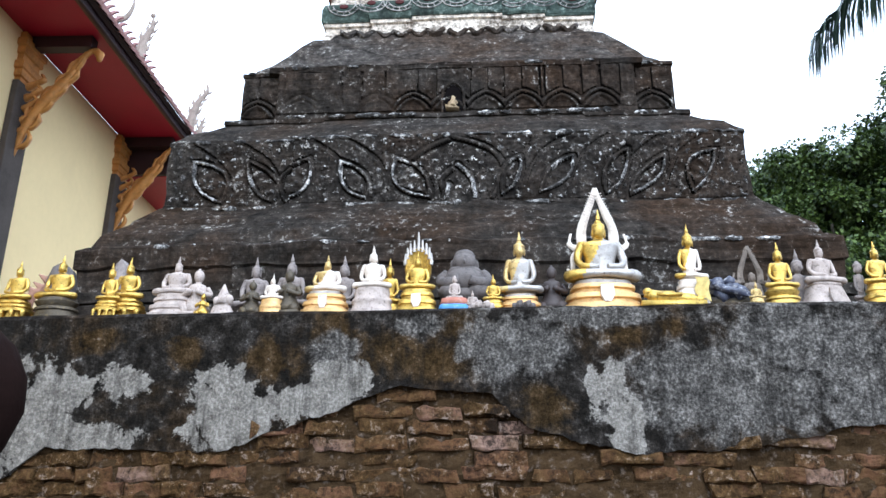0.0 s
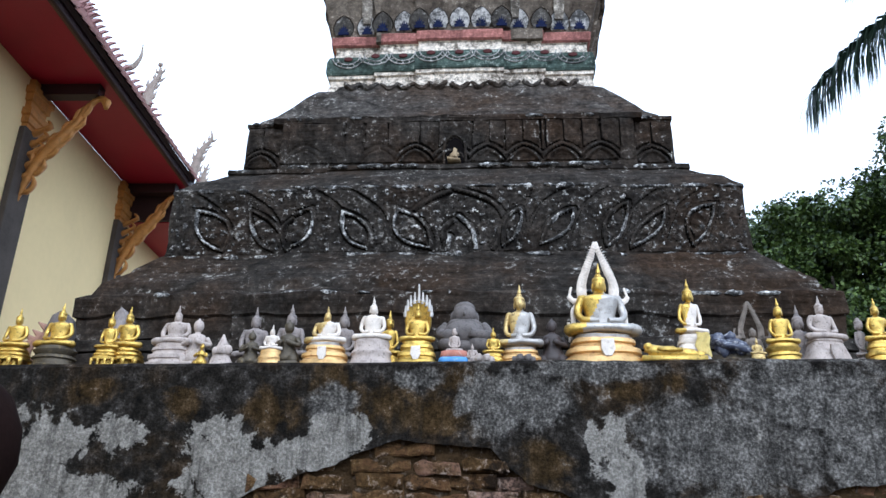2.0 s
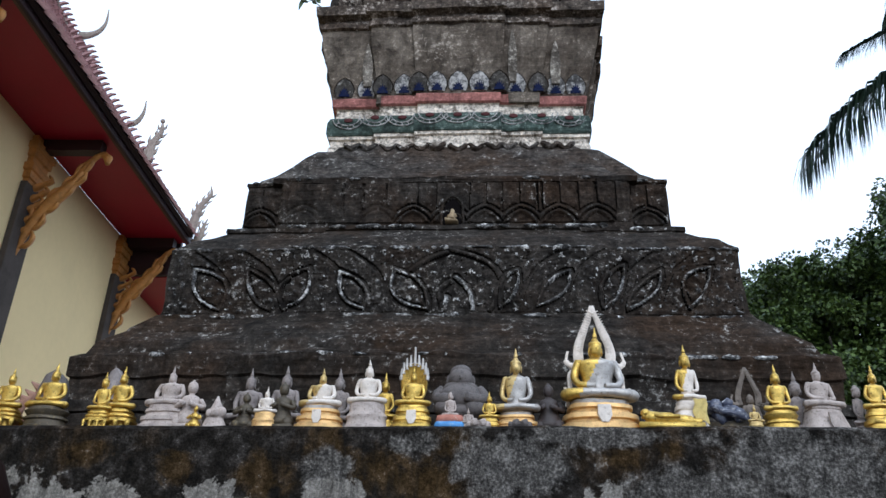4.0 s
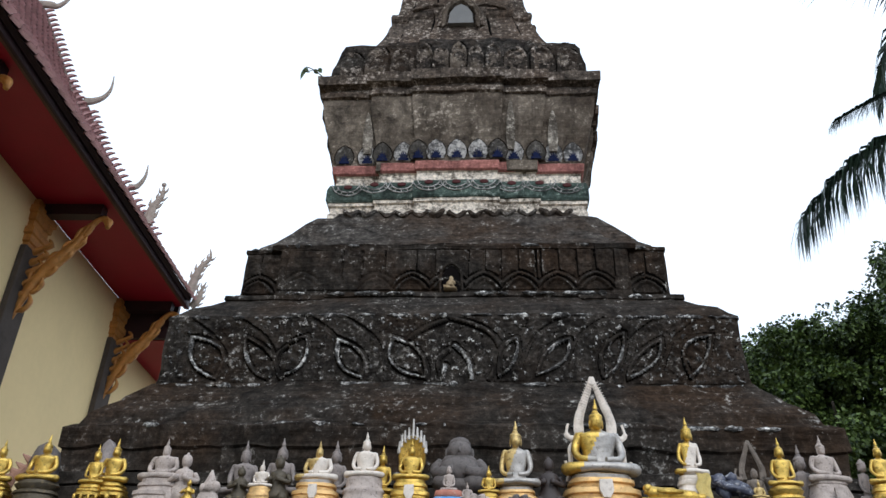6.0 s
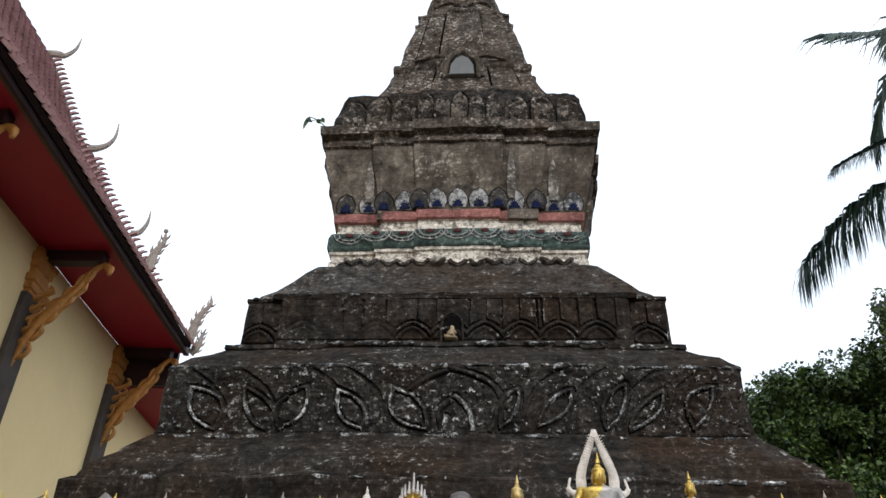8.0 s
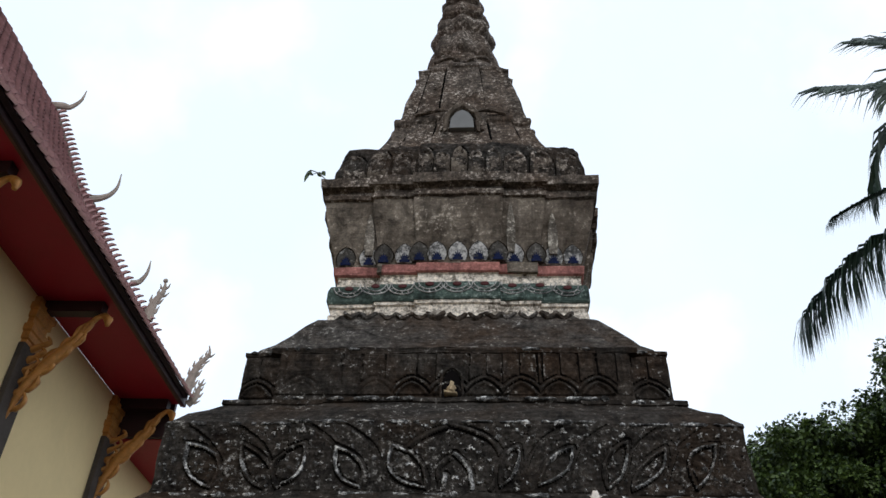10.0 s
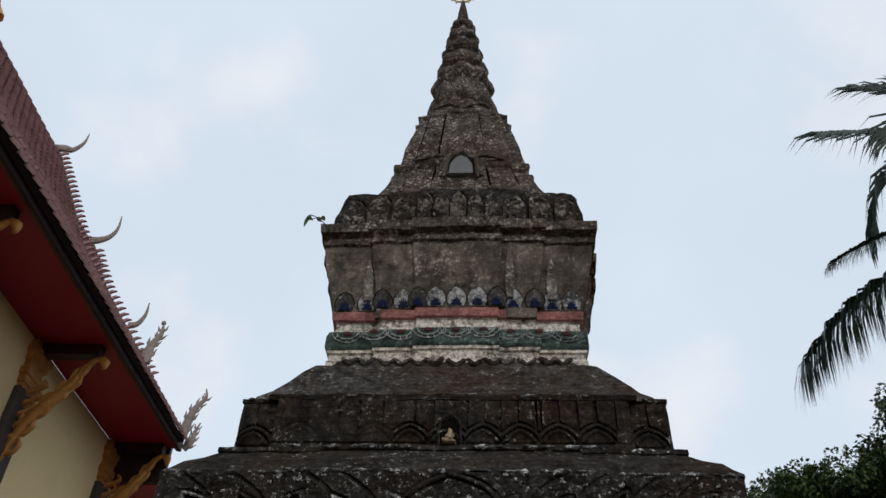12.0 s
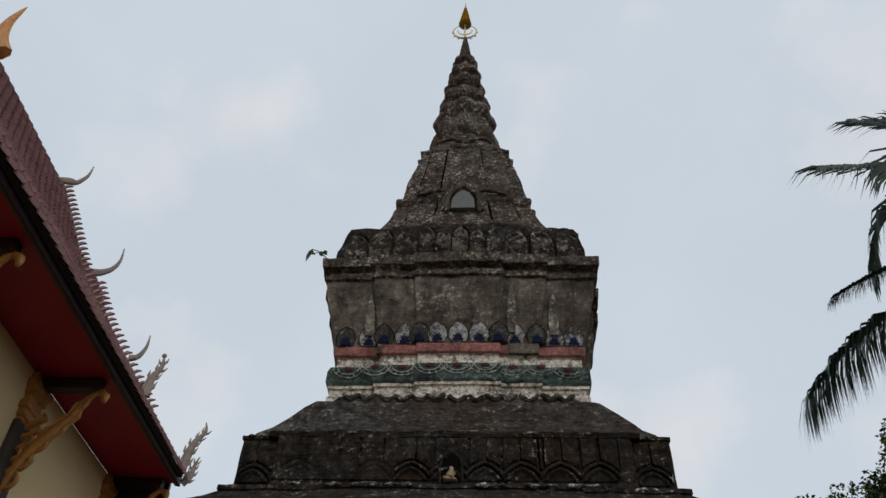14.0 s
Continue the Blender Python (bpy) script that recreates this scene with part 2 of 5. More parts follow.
WHITE = plain("white_paint", (0.7, 0.62, 0.54), 0.5, 0, 0.28, 26, 0.4, (0.46, 0.38, 0.32))
SILVER = plain("silver_paint", (0.42, 0.39, 0.36), 0.4, 0.5, 0.35, 30, 0.35, (0.25, 0.22, 0.19))
GREY = plain("grey_stone", (0.25, 0.212, 0.195), 0.75, 0, 0.5, 30, 0.7, (0.1, 0.085, 0.08))
TAUPE = plain("taupe_stone", (0.19, 0.155, 0.125), 0.75, 0, 0.5, 28, 0.7, (0.08, 0.066, 0.055))
DIM = plain("dim_grey_stone", (0.125, 0.107, 0.1), 0.75, 0, 0.5, 28, 0.7, (0.055, 0.048, 0.046))
PALE = plain("pale_stone", (0.46, 0.39, 0.35), 0.8, 0, 0.42, 28, 0.7, (0.19, 0.16, 0.145))
BRONZE = plain("dark_bronze", (0.075, 0.06, 0.04), 0.5, 0.4, 0.5, 24, 0.5, (0.16, 0.12, 0.06))
NAVY = plain("blue_glaze", (0.05, 0.055, 0.085), 0.3, 0, 0.5, 26, 0.2, (0.5, 0.5, 0.52))
CYAN = plain("bright_blue_paint", (0.07, 0.24, 0.52), 0.6, 0, 0.25, 24, 0.2, (0.3, 0.4, 0.5))
CORAL = plain("coral_paint", (0.42, 0.16, 0.11), 0.7, 0, 0.3, 26, 0.3, (0.5, 0.36, 0.28))
CLOTH = plain("yellow_cloth", (0.66, 0.52, 0.2), 0.8, 0, 0.3, 30, 0.4, (0.45, 0.33, 0.1))
DIRT = plain("trodden_earth", (0.1, 0.082, 0.064), 1.0, 0, 0.35, 0.8, 0.6)
BARK = plain("bark", (0.1, 0.085, 0.07), 0.95, 0, 0.4, 8, 0.8)
UMBER = plain("umber_stone", (0.012, 0.006, 0.005), 0.8, 0, 0.4, 6, 0.4)
PINKSTONE = plain("pinkish_stone", (0.34, 0.2, 0.15), 0.8, 0, 0.35, 22, 0.4)


def leafy(name, c1, c2, trans=0.25):
    m, nt, b, co = base(name, 0.45)
    oi = nt.nodes.new("ShaderNodeNewGeometry")
    c = ramp(nt, oi.outputs["Random Per Island"], [(0.0, c1), (1.0, c2)])
    nt.links.new(c, b.inputs["Base Color"])
    b.inputs["Specular IOR Level"].default_value = 0.3
    return m


LEAF = leafy("tree_leaf", (0.008, 0.02, 0.006), (0.1, 0.15, 0.03))
FROND = leafy("palm_leaf", (0.012, 0.024, 0.018), (0.04, 0.065, 0.038))


# ---- helpers of the scene ----
def part(name, bm, mat, parent=None, label="", smooth=False):
    me = bpy.data.meshes.new(name)
    bmesh.ops.recalc_face_normals(bm, faces=bm.faces)
    bm.to_mesh(me)
    bm.free()
    for m in mat if isinstance(mat, (list, tuple)) else [mat]:
        me.materials.append(m)
    if smooth:
        for p in me.polygons:
            p.use_smooth = True
    ob = new(name, me)
    if parent:
        ob.parent = parent
    if label:
        ob["label"] = label
    return ob


def thing(name, at, label, category, group="", kind=""):
    ob = new(name)
    ob.empty_display_size = 0.1
    ob.matrix_world = at if isinstance(at, Matrix) else Matrix.Translation(at)
    return tagged(ob, label, category, group, kind)


def box(bm, x0, y0, z0, x1, y1, z1, mi=0):
    v = [bm.verts.new(p) for p in ((x0, y0, z0), (x1, y0, z0), (x1, y1, z0), (x0, y1, z0), (x0, y0, z1), (x1, y0, z1), (x1, y1, z1), (x0, y1, z1))]
    for q in ((3, 2, 1, 0), (4, 5, 6, 7), (0, 1, 5, 4), (1, 2, 6, 5), (2, 3, 7, 6), (3, 0, 4, 7)):
        bm.faces.new([v[k] for k in q]).material_index = mi
    return v


def bevelled(bm, w=0.01, seg=2):
    bmesh.ops.bevel(bm, geom=bm.edges[:], offset=w, segments=seg, affect="EDGES", clamp_overlap=True)


def skin(bm, rings, closed=True, cap=True, mi=0):
    """Faces between rings of points."""
    vs = [[bm.verts.new(p) for p in r] for r in rings]
    n = len(vs[0])
    for a, b in zip(vs, vs[1:]):
        for k in range(n if closed else n - 1):
            bm.faces.new((a[k], a[(k + 1) % n], b[(k + 1) % n], b[k])).material_index = mi
    if cap and closed:
        bm.faces.new(vs[0][::-1]).material_index = mi
        bm.faces.new(vs[-1]).material_index = mi
    return vs


def lathe(bm, prof, n=16, at=(0, 0, 0), sx=1, sy=1, mi=0):
    skin(bm, [[(at[0] + r * sx * math.cos(2 * math.pi * k / n), at[1] + r * sy * math.sin(2 * math.pi * k / n), at[2] + z) for k in range(n)] for r, z in prof], mi=mi)


def blob(bm, c, r, n=12, m=8, mi=0, tilt=None):
    rings = []
    for j in range(m + 1):
        a = -math.pi / 2 + math.pi * (0.04 + 0.92 * j / m)
        ring = []
        for k in range(n):
            b = 2 * math.pi * k / n
            p = Vector((r[0] * math.cos(a) * math.cos(b), r[1] * math.cos(a) * math.sin(b), r[2] * math.sin(a)))
            ring.append(Vector(c) + (tilt @ p if tilt else p))
        rings.append(ring)
    skin(bm, rings, mi=mi)


def tube(bm, pts, radii, n=8, mi=0, flat=1.0):
    """A tapering tube along points; flat squashes it along its second normal."""
    pts = [Vector(p) for p in pts]
    rings, up = [], Vector((0, 1, 0))
    for k, p in enumerate(pts):
        d = (pts[min(k + 1, len(pts) - 1)] - pts[max(k - 1, 0)]).normalized()
        s = d.cross(up)
        s = s.normalized() if s.length > 1e-3 else Vector((1, 0, 0))
        u = s.cross(d).normalized()
        r = radii[k] if isinstance(radii, (list, tuple)) else radii
        rings.append([p + r * (math.cos(a) * s + flat * math.sin(a) * u) for a in [2 * math.pi * j / n for j in range(n)]])
    skin(bm, rings, mi=mi)


def smooth_line(pts, n=6):
    """Points of a soft curve through pts."""
    pts = [Vector(p) for p in pts]
    out = []
    for k in range(len(pts) - 1):
        p0, p1, p2, p3 = pts[max(k - 1, 0)], pts[k], pts[k + 1], pts[min(k + 2, len(pts) - 1)]
        for j in range(n):
            t = j / n
            out.append(0.5 * (2 * p1 + (p2 - p0) * t + (2 * p0 - 5 * p1 + 4 * p2 - p3) * t * t + (3 * p1 - p0 - 3 * p2 + p3) * t ** 3))
    return out + [pts[-1]]


def roughen(bm, amount, scale, off=0.0):
    for v in bm.verts:
        q = v.co * scale + Vector((off, off, off))
        v.co += Vector((noise.noise(q), noise.noise(q + Vector((17, 3, 5))), noise.noise(q + Vector((5, 29, 11))))) * amount


# ---- the ground ----
bm = bmesh.new()
bmesh.ops.create_grid(bm, x_segments=80, y_segments=80, size=400)
for v in bm.verts:
    if v.co.length > 40:
        v.co.z = noise.noise(v.co * 0.02) * 0.6
part("ground", bm, DIRT)
tagged(bpy.data.objects["ground"], "bare trodden earth round the shrine", "ground", kind="structure")

# ---- the stupa ----
SX, SY = -0.22, 5.2
stupa = thing("stupa", (SX, SY, 0), "old square brick stupa with black weathered plaster and lotus reliefs", "stupa")


def plan(a, b1, p1, b2, p2, step=0.06):
    """A square with two shallow projections in the middle of each side."""
    side = [(-a, -a), (-b1, -a), (-b1, -a - p1), (-b2, -a - p1), (-b2, -a - p2), (b2, -a - p2), (b2, -a - p1), (b1, -a - p1), (b1, -a), (a, -a)]
    return side


def tier(name, prof, b1, p1, b2, p2, mat, rough=0.012, step=0.055, lean=0.0, label="", scale=7.0):
    """Sides drawn up a profile of (half width, height); b1, b2 are shares of the half width."""
    lv = []
    for (a0, z0), (a1, z1) in zip(prof, prof[1:]):
        n = max(1, int(math.hypot(a1 - a0, z1 - z0) / step))
        lv += [(a0 + (a1 - a0) * k / n, z0 + (z1 - z0) * k / n) for k in range(n)]
    lv.append(prof[-1])
    amax = max(a for a, z in prof)
    ref = plan(amax, b1 * amax, p1, b2 * amax, p2)
    cuts = [max(1, round(math.dist(p, q) / step)) for p, q in zip(ref, ref[1:])]
    rings = []
    for a, z in lv:
        s = plan(a, b1 * a, p1, b2 * a, p2)
        line = []
        for p, q, n in zip(s, s[1:], cuts):
            line += [(p[0] + (q[0] - p[0]) * k / n, p[1] + (q[1] - p[1]) * k / n) for k in range(n)]
        ring = []
        for k in range(4):
            c, d = ((1, 0), (0, 1), (-1, 0), (0, -1))[k]
            ring += [(x * c - y * d + lean * (z - prof[0][1]), x * d + y * c, z) for x, y in line]
        rings.append(ring)
    bm = bmesh.new()
    skin(bm, rings)
    roughen(bm, rough, scale, len(name))
    return part(name, bm, mat, stupa, label)


def courses(a0, z0, a1, z1, h, cut=0.014):
    """A wall of thin courses with raked joints, as a profile."""
    n = max(1, round((z1 - z0) / h))
    out = []
    for k in range(n):
        f, g = k / n, (k + 1) / n
        a, j = a0 + (a1 - a0) * f, rng0.uniform(-0.006, 0.006)
        out += [(a - cut + j, z0 + (z1 - z0) * f + 0.002), (a + j, z0 + (z1 - z0) * f + 0.008), (a + j, z0 + (z1 - z0) * g - 0.008)]
    return out + [(a1 - cut, z1)]


rng0 = random.Random(8)
tier("plinth", [(1.86, 0.0), (1.84, 2.0)] + courses(1.81, 2.02, 1.77, 2.42, 0.067, 0.022), 0.56, 0.03, 0.3, 0.03, STONE_B, 0.014)
tier("base_step", [(1.74, 2.42), (1.745, 2.52), (1.76, 2.53), (1.76, 2.63), (1.72, 2.66)], 0.56, 0.03, 0.3, 0.03, STONE, 0.022, label="black course of stone slabs")
tier("ledge", [(1.71, 2.65), (1.69, 2.7), (1.68, 2.725), (1.59, 2.815), (1.58, 2.835), (1.505, 2.905), (1.49, 2.93)], 0.56, 0.03, 0.3, 0.03, STONE, 0.022, label="sloping dark grey ledge")
tier("lotus_tier", [(1.49, 2.92), (1.482, 2.96), (1.478, 3.285), (1.484, 3.292), (1.483, 3.312), (1.47, 3.326), (1.448, 3.35), (1.41, 3.4), (1.33, 3.46), (1.275, 3.515), (1.285, 3.52), (1.282, 3.545), (1.235, 3.552)], 0.55, 0.03, 0.3, 0.03, STONE_B, 0.009, label="grey tier with worn lotus petals in relief")
tier("petal_tier", [(1.24, 3.48), (1.222, 3.58), (1.218, 3.85), (1.228, 3.856), (1.228, 3.878), (1.2, 3.888), (1.15, 3.895)], 0.82, 0.045, 0.4, 0.045, STONE, 0.01)
tier("sloping_roof", [(1.19, 3.87), (1.165, 3.925), (1.1, 4.0), (1.03, 4.11), (0.96, 4.22), (0.91, 4.3), (0.88, 4.32)], 0.82, 0.045, 0.4, 0.045, SKY_LIGHTENED, 0.014, label="weathered grey sloping shoulder, painted lighter where it faces the sky")
tier("white_base", [(0.86, 4.28), (0.858, 4.37), (0.845, 4.38), (0.845, 4.425), (0.86, 4.43), (0.86, 4.455)], 0.64, 0.03, 0.33, 0.055, LIME, 0.006)
tier("green_band", [(0.868, 4.455), (0.875, 4.47), (0.872, 4.55), (0.86, 4.595), (0.84, 4.61)], 0.64, 0.03, 0.33, 0.055, GREEN, 0.006, label="faded green painted moulding")
tier("neck_foot", [(0.83, 4.6), (0.825, 4.68), (0.835, 4.69)], 0.64, 0.03, 0.33, 0.055, LIME, 0.006)
tier("pink_band", [(0.84, 4.69), (0.852, 4.7), (0.858, 4.755), (0.85, 4.765)], 0.64, 0.03, 0.33, 0.055, PINK, 0.005, label="faded pink painted band")
tier("neck", [(0.845, 4.76), (0.865, 4.84), (0.897, 4.96), (0.93, 5.1), (0.95, 5.22), (0.952, 5.275)], 0.64, 0.03, 0.33, 0.055, STONE_TOP, 0.01, label="flared grey neck")
tier("cornice", [(0.945, 5.27), (0.972, 5.282), (0.976, 5.318), (0.95, 5.33), (0.948, 5.362), (1.0, 5.378), (1.004, 5.46), (0.985, 5.47), (0.93, 5.5)], 0.64, 0.03, 0.33, 0.055, STONE_SPIRE, 0.012)
tier("petal_crown", [(0.92, 5.48), (0.925, 5.55), (0.915, 5.66), (0.885, 5.8), (0.862, 5.88), (0.78, 5.96), (0.68, 6.05), (0.62, 6.13)], 0.62, 0.03, 0.35, 0.05, STONE_B, 0.028, label="crown of eroded petals", scale=9)
tier("spire_foot", [(0.7, 5.98), (0.63, 6.18), (0.585, 6.34), (0.562, 6.43), (0.578, 6.452), (0.582, 6.485), (0.572, 6.52), (0.54, 6.55)], 0.74, 0.04, 0.36, 0.075, STONE_SPIRE, 0.014, lean=-0.012)
tier("spire", [(0.535, 6.55), (0.5, 6.8), (0.44, 7.08), (0.4, 7.29), (0.41, 7.305), (0.412, 7.33), (0.39, 7.36), (0.35, 7.43), (0.31, 7.5), (0.29, 7.64)], 0.74, 0.04, 0.36, 0.075, STONE_SPIRE, 0.012, lean=-0.012)
prof = [(0.31, 7.55), (0.32, 7.66)]
KNOTS = [(7.72, 0.325), (8.12, 0.3), (8.43, 0.245), (8.72, 0.198), (8.99, 0.158), (9.24, 0.12), (9.45, 0.085)]
for (z0, r0), (z1, r1) in zip(KNOTS, KNOTS[1:]):
    h = z1 - z0
    prof += [(r0 - 0.045, z0), (r0 + 0.004, z0 + h * 0.1), (r0 + 0.022, z0 + h * 0.26), (r0 + 0.018, z0 + h * 0.45), (r0 - 0.006, z0 + h * 0.66), (r1 - 0.006, z0 + h * 0.86), (r1 - 0.04, z0 + h * 0.97)]
prof += [(0.075, 9.46), (0.05, 9.65), (0.022, 9.87)]
bm = bmesh.new()
lathe(bm, prof, 48)
for v in bm.verts:
    t = 0.97 + 0.075 * math.cos(8 * math.atan2(v.co.y, v.co.x))
    v.co.x = v.co.x * t - 0.012 * (v.co.z - 6.1) - 0.012
    v.co.y *= t
roughen(bm, 0.014, 13)
part("ringed_spire", bm, STONE_SPIRE, stupa, "tapering ringed spire of eroded plaster", True)

# ---- the front wall: brick core, lime plaster skin ----
WY, WT = 2.8, 2.15


def wall_top(x):
    return 2.142 + 0.008 * (x + 1.8) + 0.006 * noise.noise(Vector((x * 3, 1, 0))) + 0.004 * noise.noise(Vector((x * 13, 4, 0)))


EDGE = [(-3.2, 1.5), (-1.95, 1.5), (-1.75, 1.55), (-1.6, 1.66), (-1.4, 1.655), (-0.95, 1.645), (-0.85, 1.69), (-0.66, 1.76), (-0.52, 1.8), (-0.37, 1.875),
        (-0.24, 1.86), (-0.02, 1.84), (0.1, 1.73), (0.33, 1.67), (0.44, 1.64), (0.62, 1.65), (0.9, 1.67), (1.18, 1.735), (1.35, 1.72), (3.6, 1.7)]


def plaster_foot(x):
    for (x0, z0), (x1, z1) in zip(EDGE, EDGE[1:]):
        if x <= x1:
            z = z0 + (z1 - z0) * (x - x0) / (x1 - x0)
            break
    return z + 0.018 * noise.noise(Vector((x * 9, 0, 2))) + 0.01 * noise.noise(Vector((x * 31, 0, 7)))


front = thing("wall_front", (0, 0, 0), "old brick retaining wall with stained and peeling lime plaster", "wall", kind="structure")
bm = bmesh.new()
X = [-3.2 + 0.0165 * k for k in range(401)]
face = [[(x, WY + 0.03 + 0.014 * noise.noise(Vector((x * 13, 0, z * 19))) + 0.008 * noise.noise(Vector((x * 41, 3, z * 41))), z) for x in X] for z in [1.25 + 0.012 * k for k in range(58)]]
skin(bm, [[(x, WY + 0.03, 0.0) for x in X]] + face + [[(x, WY + 0.05, wall_top(x) - 0.03) for x in X], [(x, SY - 1.72, wall_top(x) - 0.03) for x in X], [(x, SY - 1.72, 0.0) for x in X]], closed=False, cap=False)
part("core", bm, CORE, front, "dark mossy brick core")
bm = bmesh.new()
X = [-3.2 + 0.02 * k for k in range(331)]
rings = []
for k in range(41):
    f = k / 40
    ring = []
    for x in X:
        a, b = plaster_foot(x), wall_top(x)
        z = a + (b - a) * f
        y = WY - 0.004 * noise.noise(Vector((x * 5, 0, z * 5))) - 0.008 * noise.noise(Vector((x * 1.7, 0, z * 2)))
        if k == 40:
            y += 0.018
        if k == 39:
            z -= 0.004
        ring.append((x, y, z))
    rings.append(ring)
back = [[(x, WY + 0.03, plaster_foot(x) + 0.006) for x in X]]
top = [[(x, y, wall_top(x) + 0.004 * noise.noise(Vector((x * 9, y * 9, 0)))) for x in X] for y in (2.85, 2.95, 3.05, 3.2, SY - 1.74)]
skin(bm, back + rings + top, closed=False, cap=False)
plaster = part("plaster", bm, WALLP, front, "grey lime plaster stained black and brown")
# where the plaster is pale and torn, rough grey or mossy: centre along and up the wall, half width, half height
PALE_AT = ((-1.63, 1.8, 0.12, 0.16), (-1.55, 1.86, 0.13, 0.07), (-1.35, 1.89, 0.1, 0.06), (-1.65, 1.64, 0.16, 0.12), (-1.46, 1.7, 0.22, 0.05), (-0.98, 1.83, 0.14, 0.13), (-0.93, 1.73, 0.18, 0.09),
           (-0.69, 1.82, 0.19, 0.06), (-0.55, 1.88, 0.12, 0.07), (0.4, 1.88, 0.05, 0.09), (0.44, 1.73, 0.06, 0.12), (0.33, 1.86, 0.03, 0.08))
GREY_AT = ((0.08, 2.02, 0.22, 0.12), (0.71, 1.85, 0.34, 0.19), (1.2, 1.93, 0.32, 0.22), (0.36, 2.12, 0.24, 0.04), (0.98, 2.05, 0.27, 0.12), (-0.59, 2.0, 0.08, 0.06), (-0.28, 2.09, 0.12, 0.04), (1.9, 1.9, 0.5, 0.3))
MOSS_AT = ((-0.24, 1.96, 0.22, 0.1), (-0.38, 2.0, 0.12, 0.12), (0.15, 1.8, 0.12, 0.1), (0.46, 2.04, 0.1, 0.05), (0.62, 2.07, 0.07, 0.05), (-0.81, 1.96, 0.14, 0.1), (-0.59, 2.06, 0.1, 0.08), (-0.12, 2.08, 0.18, 0.06),
           (-1.47, 2.05, 0.13, 0.05), (-1.12, 2.0, 0.08, 0.08))
stain = plaster.data.color_attributes.new("stain", "FLOAT_COLOR", "POINT")
for v, mark in zip(plaster.data.vertices, stain.data):
    mark.color = [max(0.0, max(1 - 0.6 * math.hypot((v.co.x - cx) / rx, (v.co.z - cz) / rz) for cx, cz, rx, rz in spots)) * 0.42 for spots in (PALE_AT, GREY_AT, MOSS_AT)] + [1.0]

# ---- the temple hall ----
YAW = 1.5
hall = thing("temple_hall", pose(-4.7, 8.0, 0, 0, 0, YAW), "cream temple hall with red soffit and tiered maroon tile roof", "temple")
# in the hall's own frame: x out from the wall face, y along the wall
SOF, EAVE = 6.03, 0.81
Y0, YE, DEEP = -9.0, 1.0, -5.3
bm = bmesh.new()
box(bm, -0.25, Y0, 0, 0, 3.2, SOF)
part("wall", bm, CREAM, hall, "smooth cream limewashed wall")
for y in (Y0, 2.95):
    bm = bmesh.new()
    box(bm, DEEP, y, 0, -0.25, y + 0.25, SOF)
    part("gable_wall", bm, CREAM, hall)
bm = bmesh.new()
box(bm, DEEP - 0.25, Y0, 0, DEEP, 3.2, SOF)
part("back_wall", bm, CREAM, hall)
bm = bmesh.new()
box(bm, 0.002, Y0, SOF, EAVE - 0.002, YE, SOF + 0.025)
part("soffit", bm, RED, hall, "glossy dark red soffit")
bm = bmesh.new()
box(bm, EAVE, Y0, SOF - 0.045, EAVE + 0.04, YE, SOF + 0.1)
bevelled(bm, 0.006, 1)
part("fascia", bm, DARKWOOD, hall)
bm = bmesh.new()
box(bm, EAVE - 0.028, Y0, SOF - 0.035, EAVE - 0.001, YE, SOF - 0.002)
part("soffit_batten", bm, BATTEN, hall, "brown wooden batten along the eave")
# dark board added in place of the shaded recess above the porch soffit
bm = bmesh.new()
box(bm, 0.002, YE + 0.002, SOF - 0.45, EAVE - 0.1, YE + 0.06, SOF + 0.02)
part("recess_shade_board", bm, DARKWOOD, hall)
bm = bmesh.new()
box(bm, 0.002, YE + 0.062, SOF - 0.46, EAVE - 0.15, 3.2, SOF - 0.43)
part("porch_soffit", bm, RED, hall, "lower red soffit of the porch")
# one hollow slope; the roof steps down towards the gable in four overlapping sections
SLOPE = [(0.93, 6.1), (0.56, 6.58), (0.2, 7.07), (0.0, 7.36), (-0.22, 7.66), (-0.45, 8.07), (-0.8, 8.75), (-1.17, 9.45)]


def on_slope(z, lift=0.0):
    """The point of the slope at height z and the way out from it."""
    for (x0, z0), (x1, z1) in zip(SLOPE, SLOPE[1:]):
        if z <= z1 or (x1, z1) == SLOPE[-1]:
            f, n = (z - z0) / (z1 - z0), Vector((z1 - z0, 0, x0 - x1)).normalized()
            return Vector((x0 + (x1 - x0) * f, 0, z)) + n * lift, n


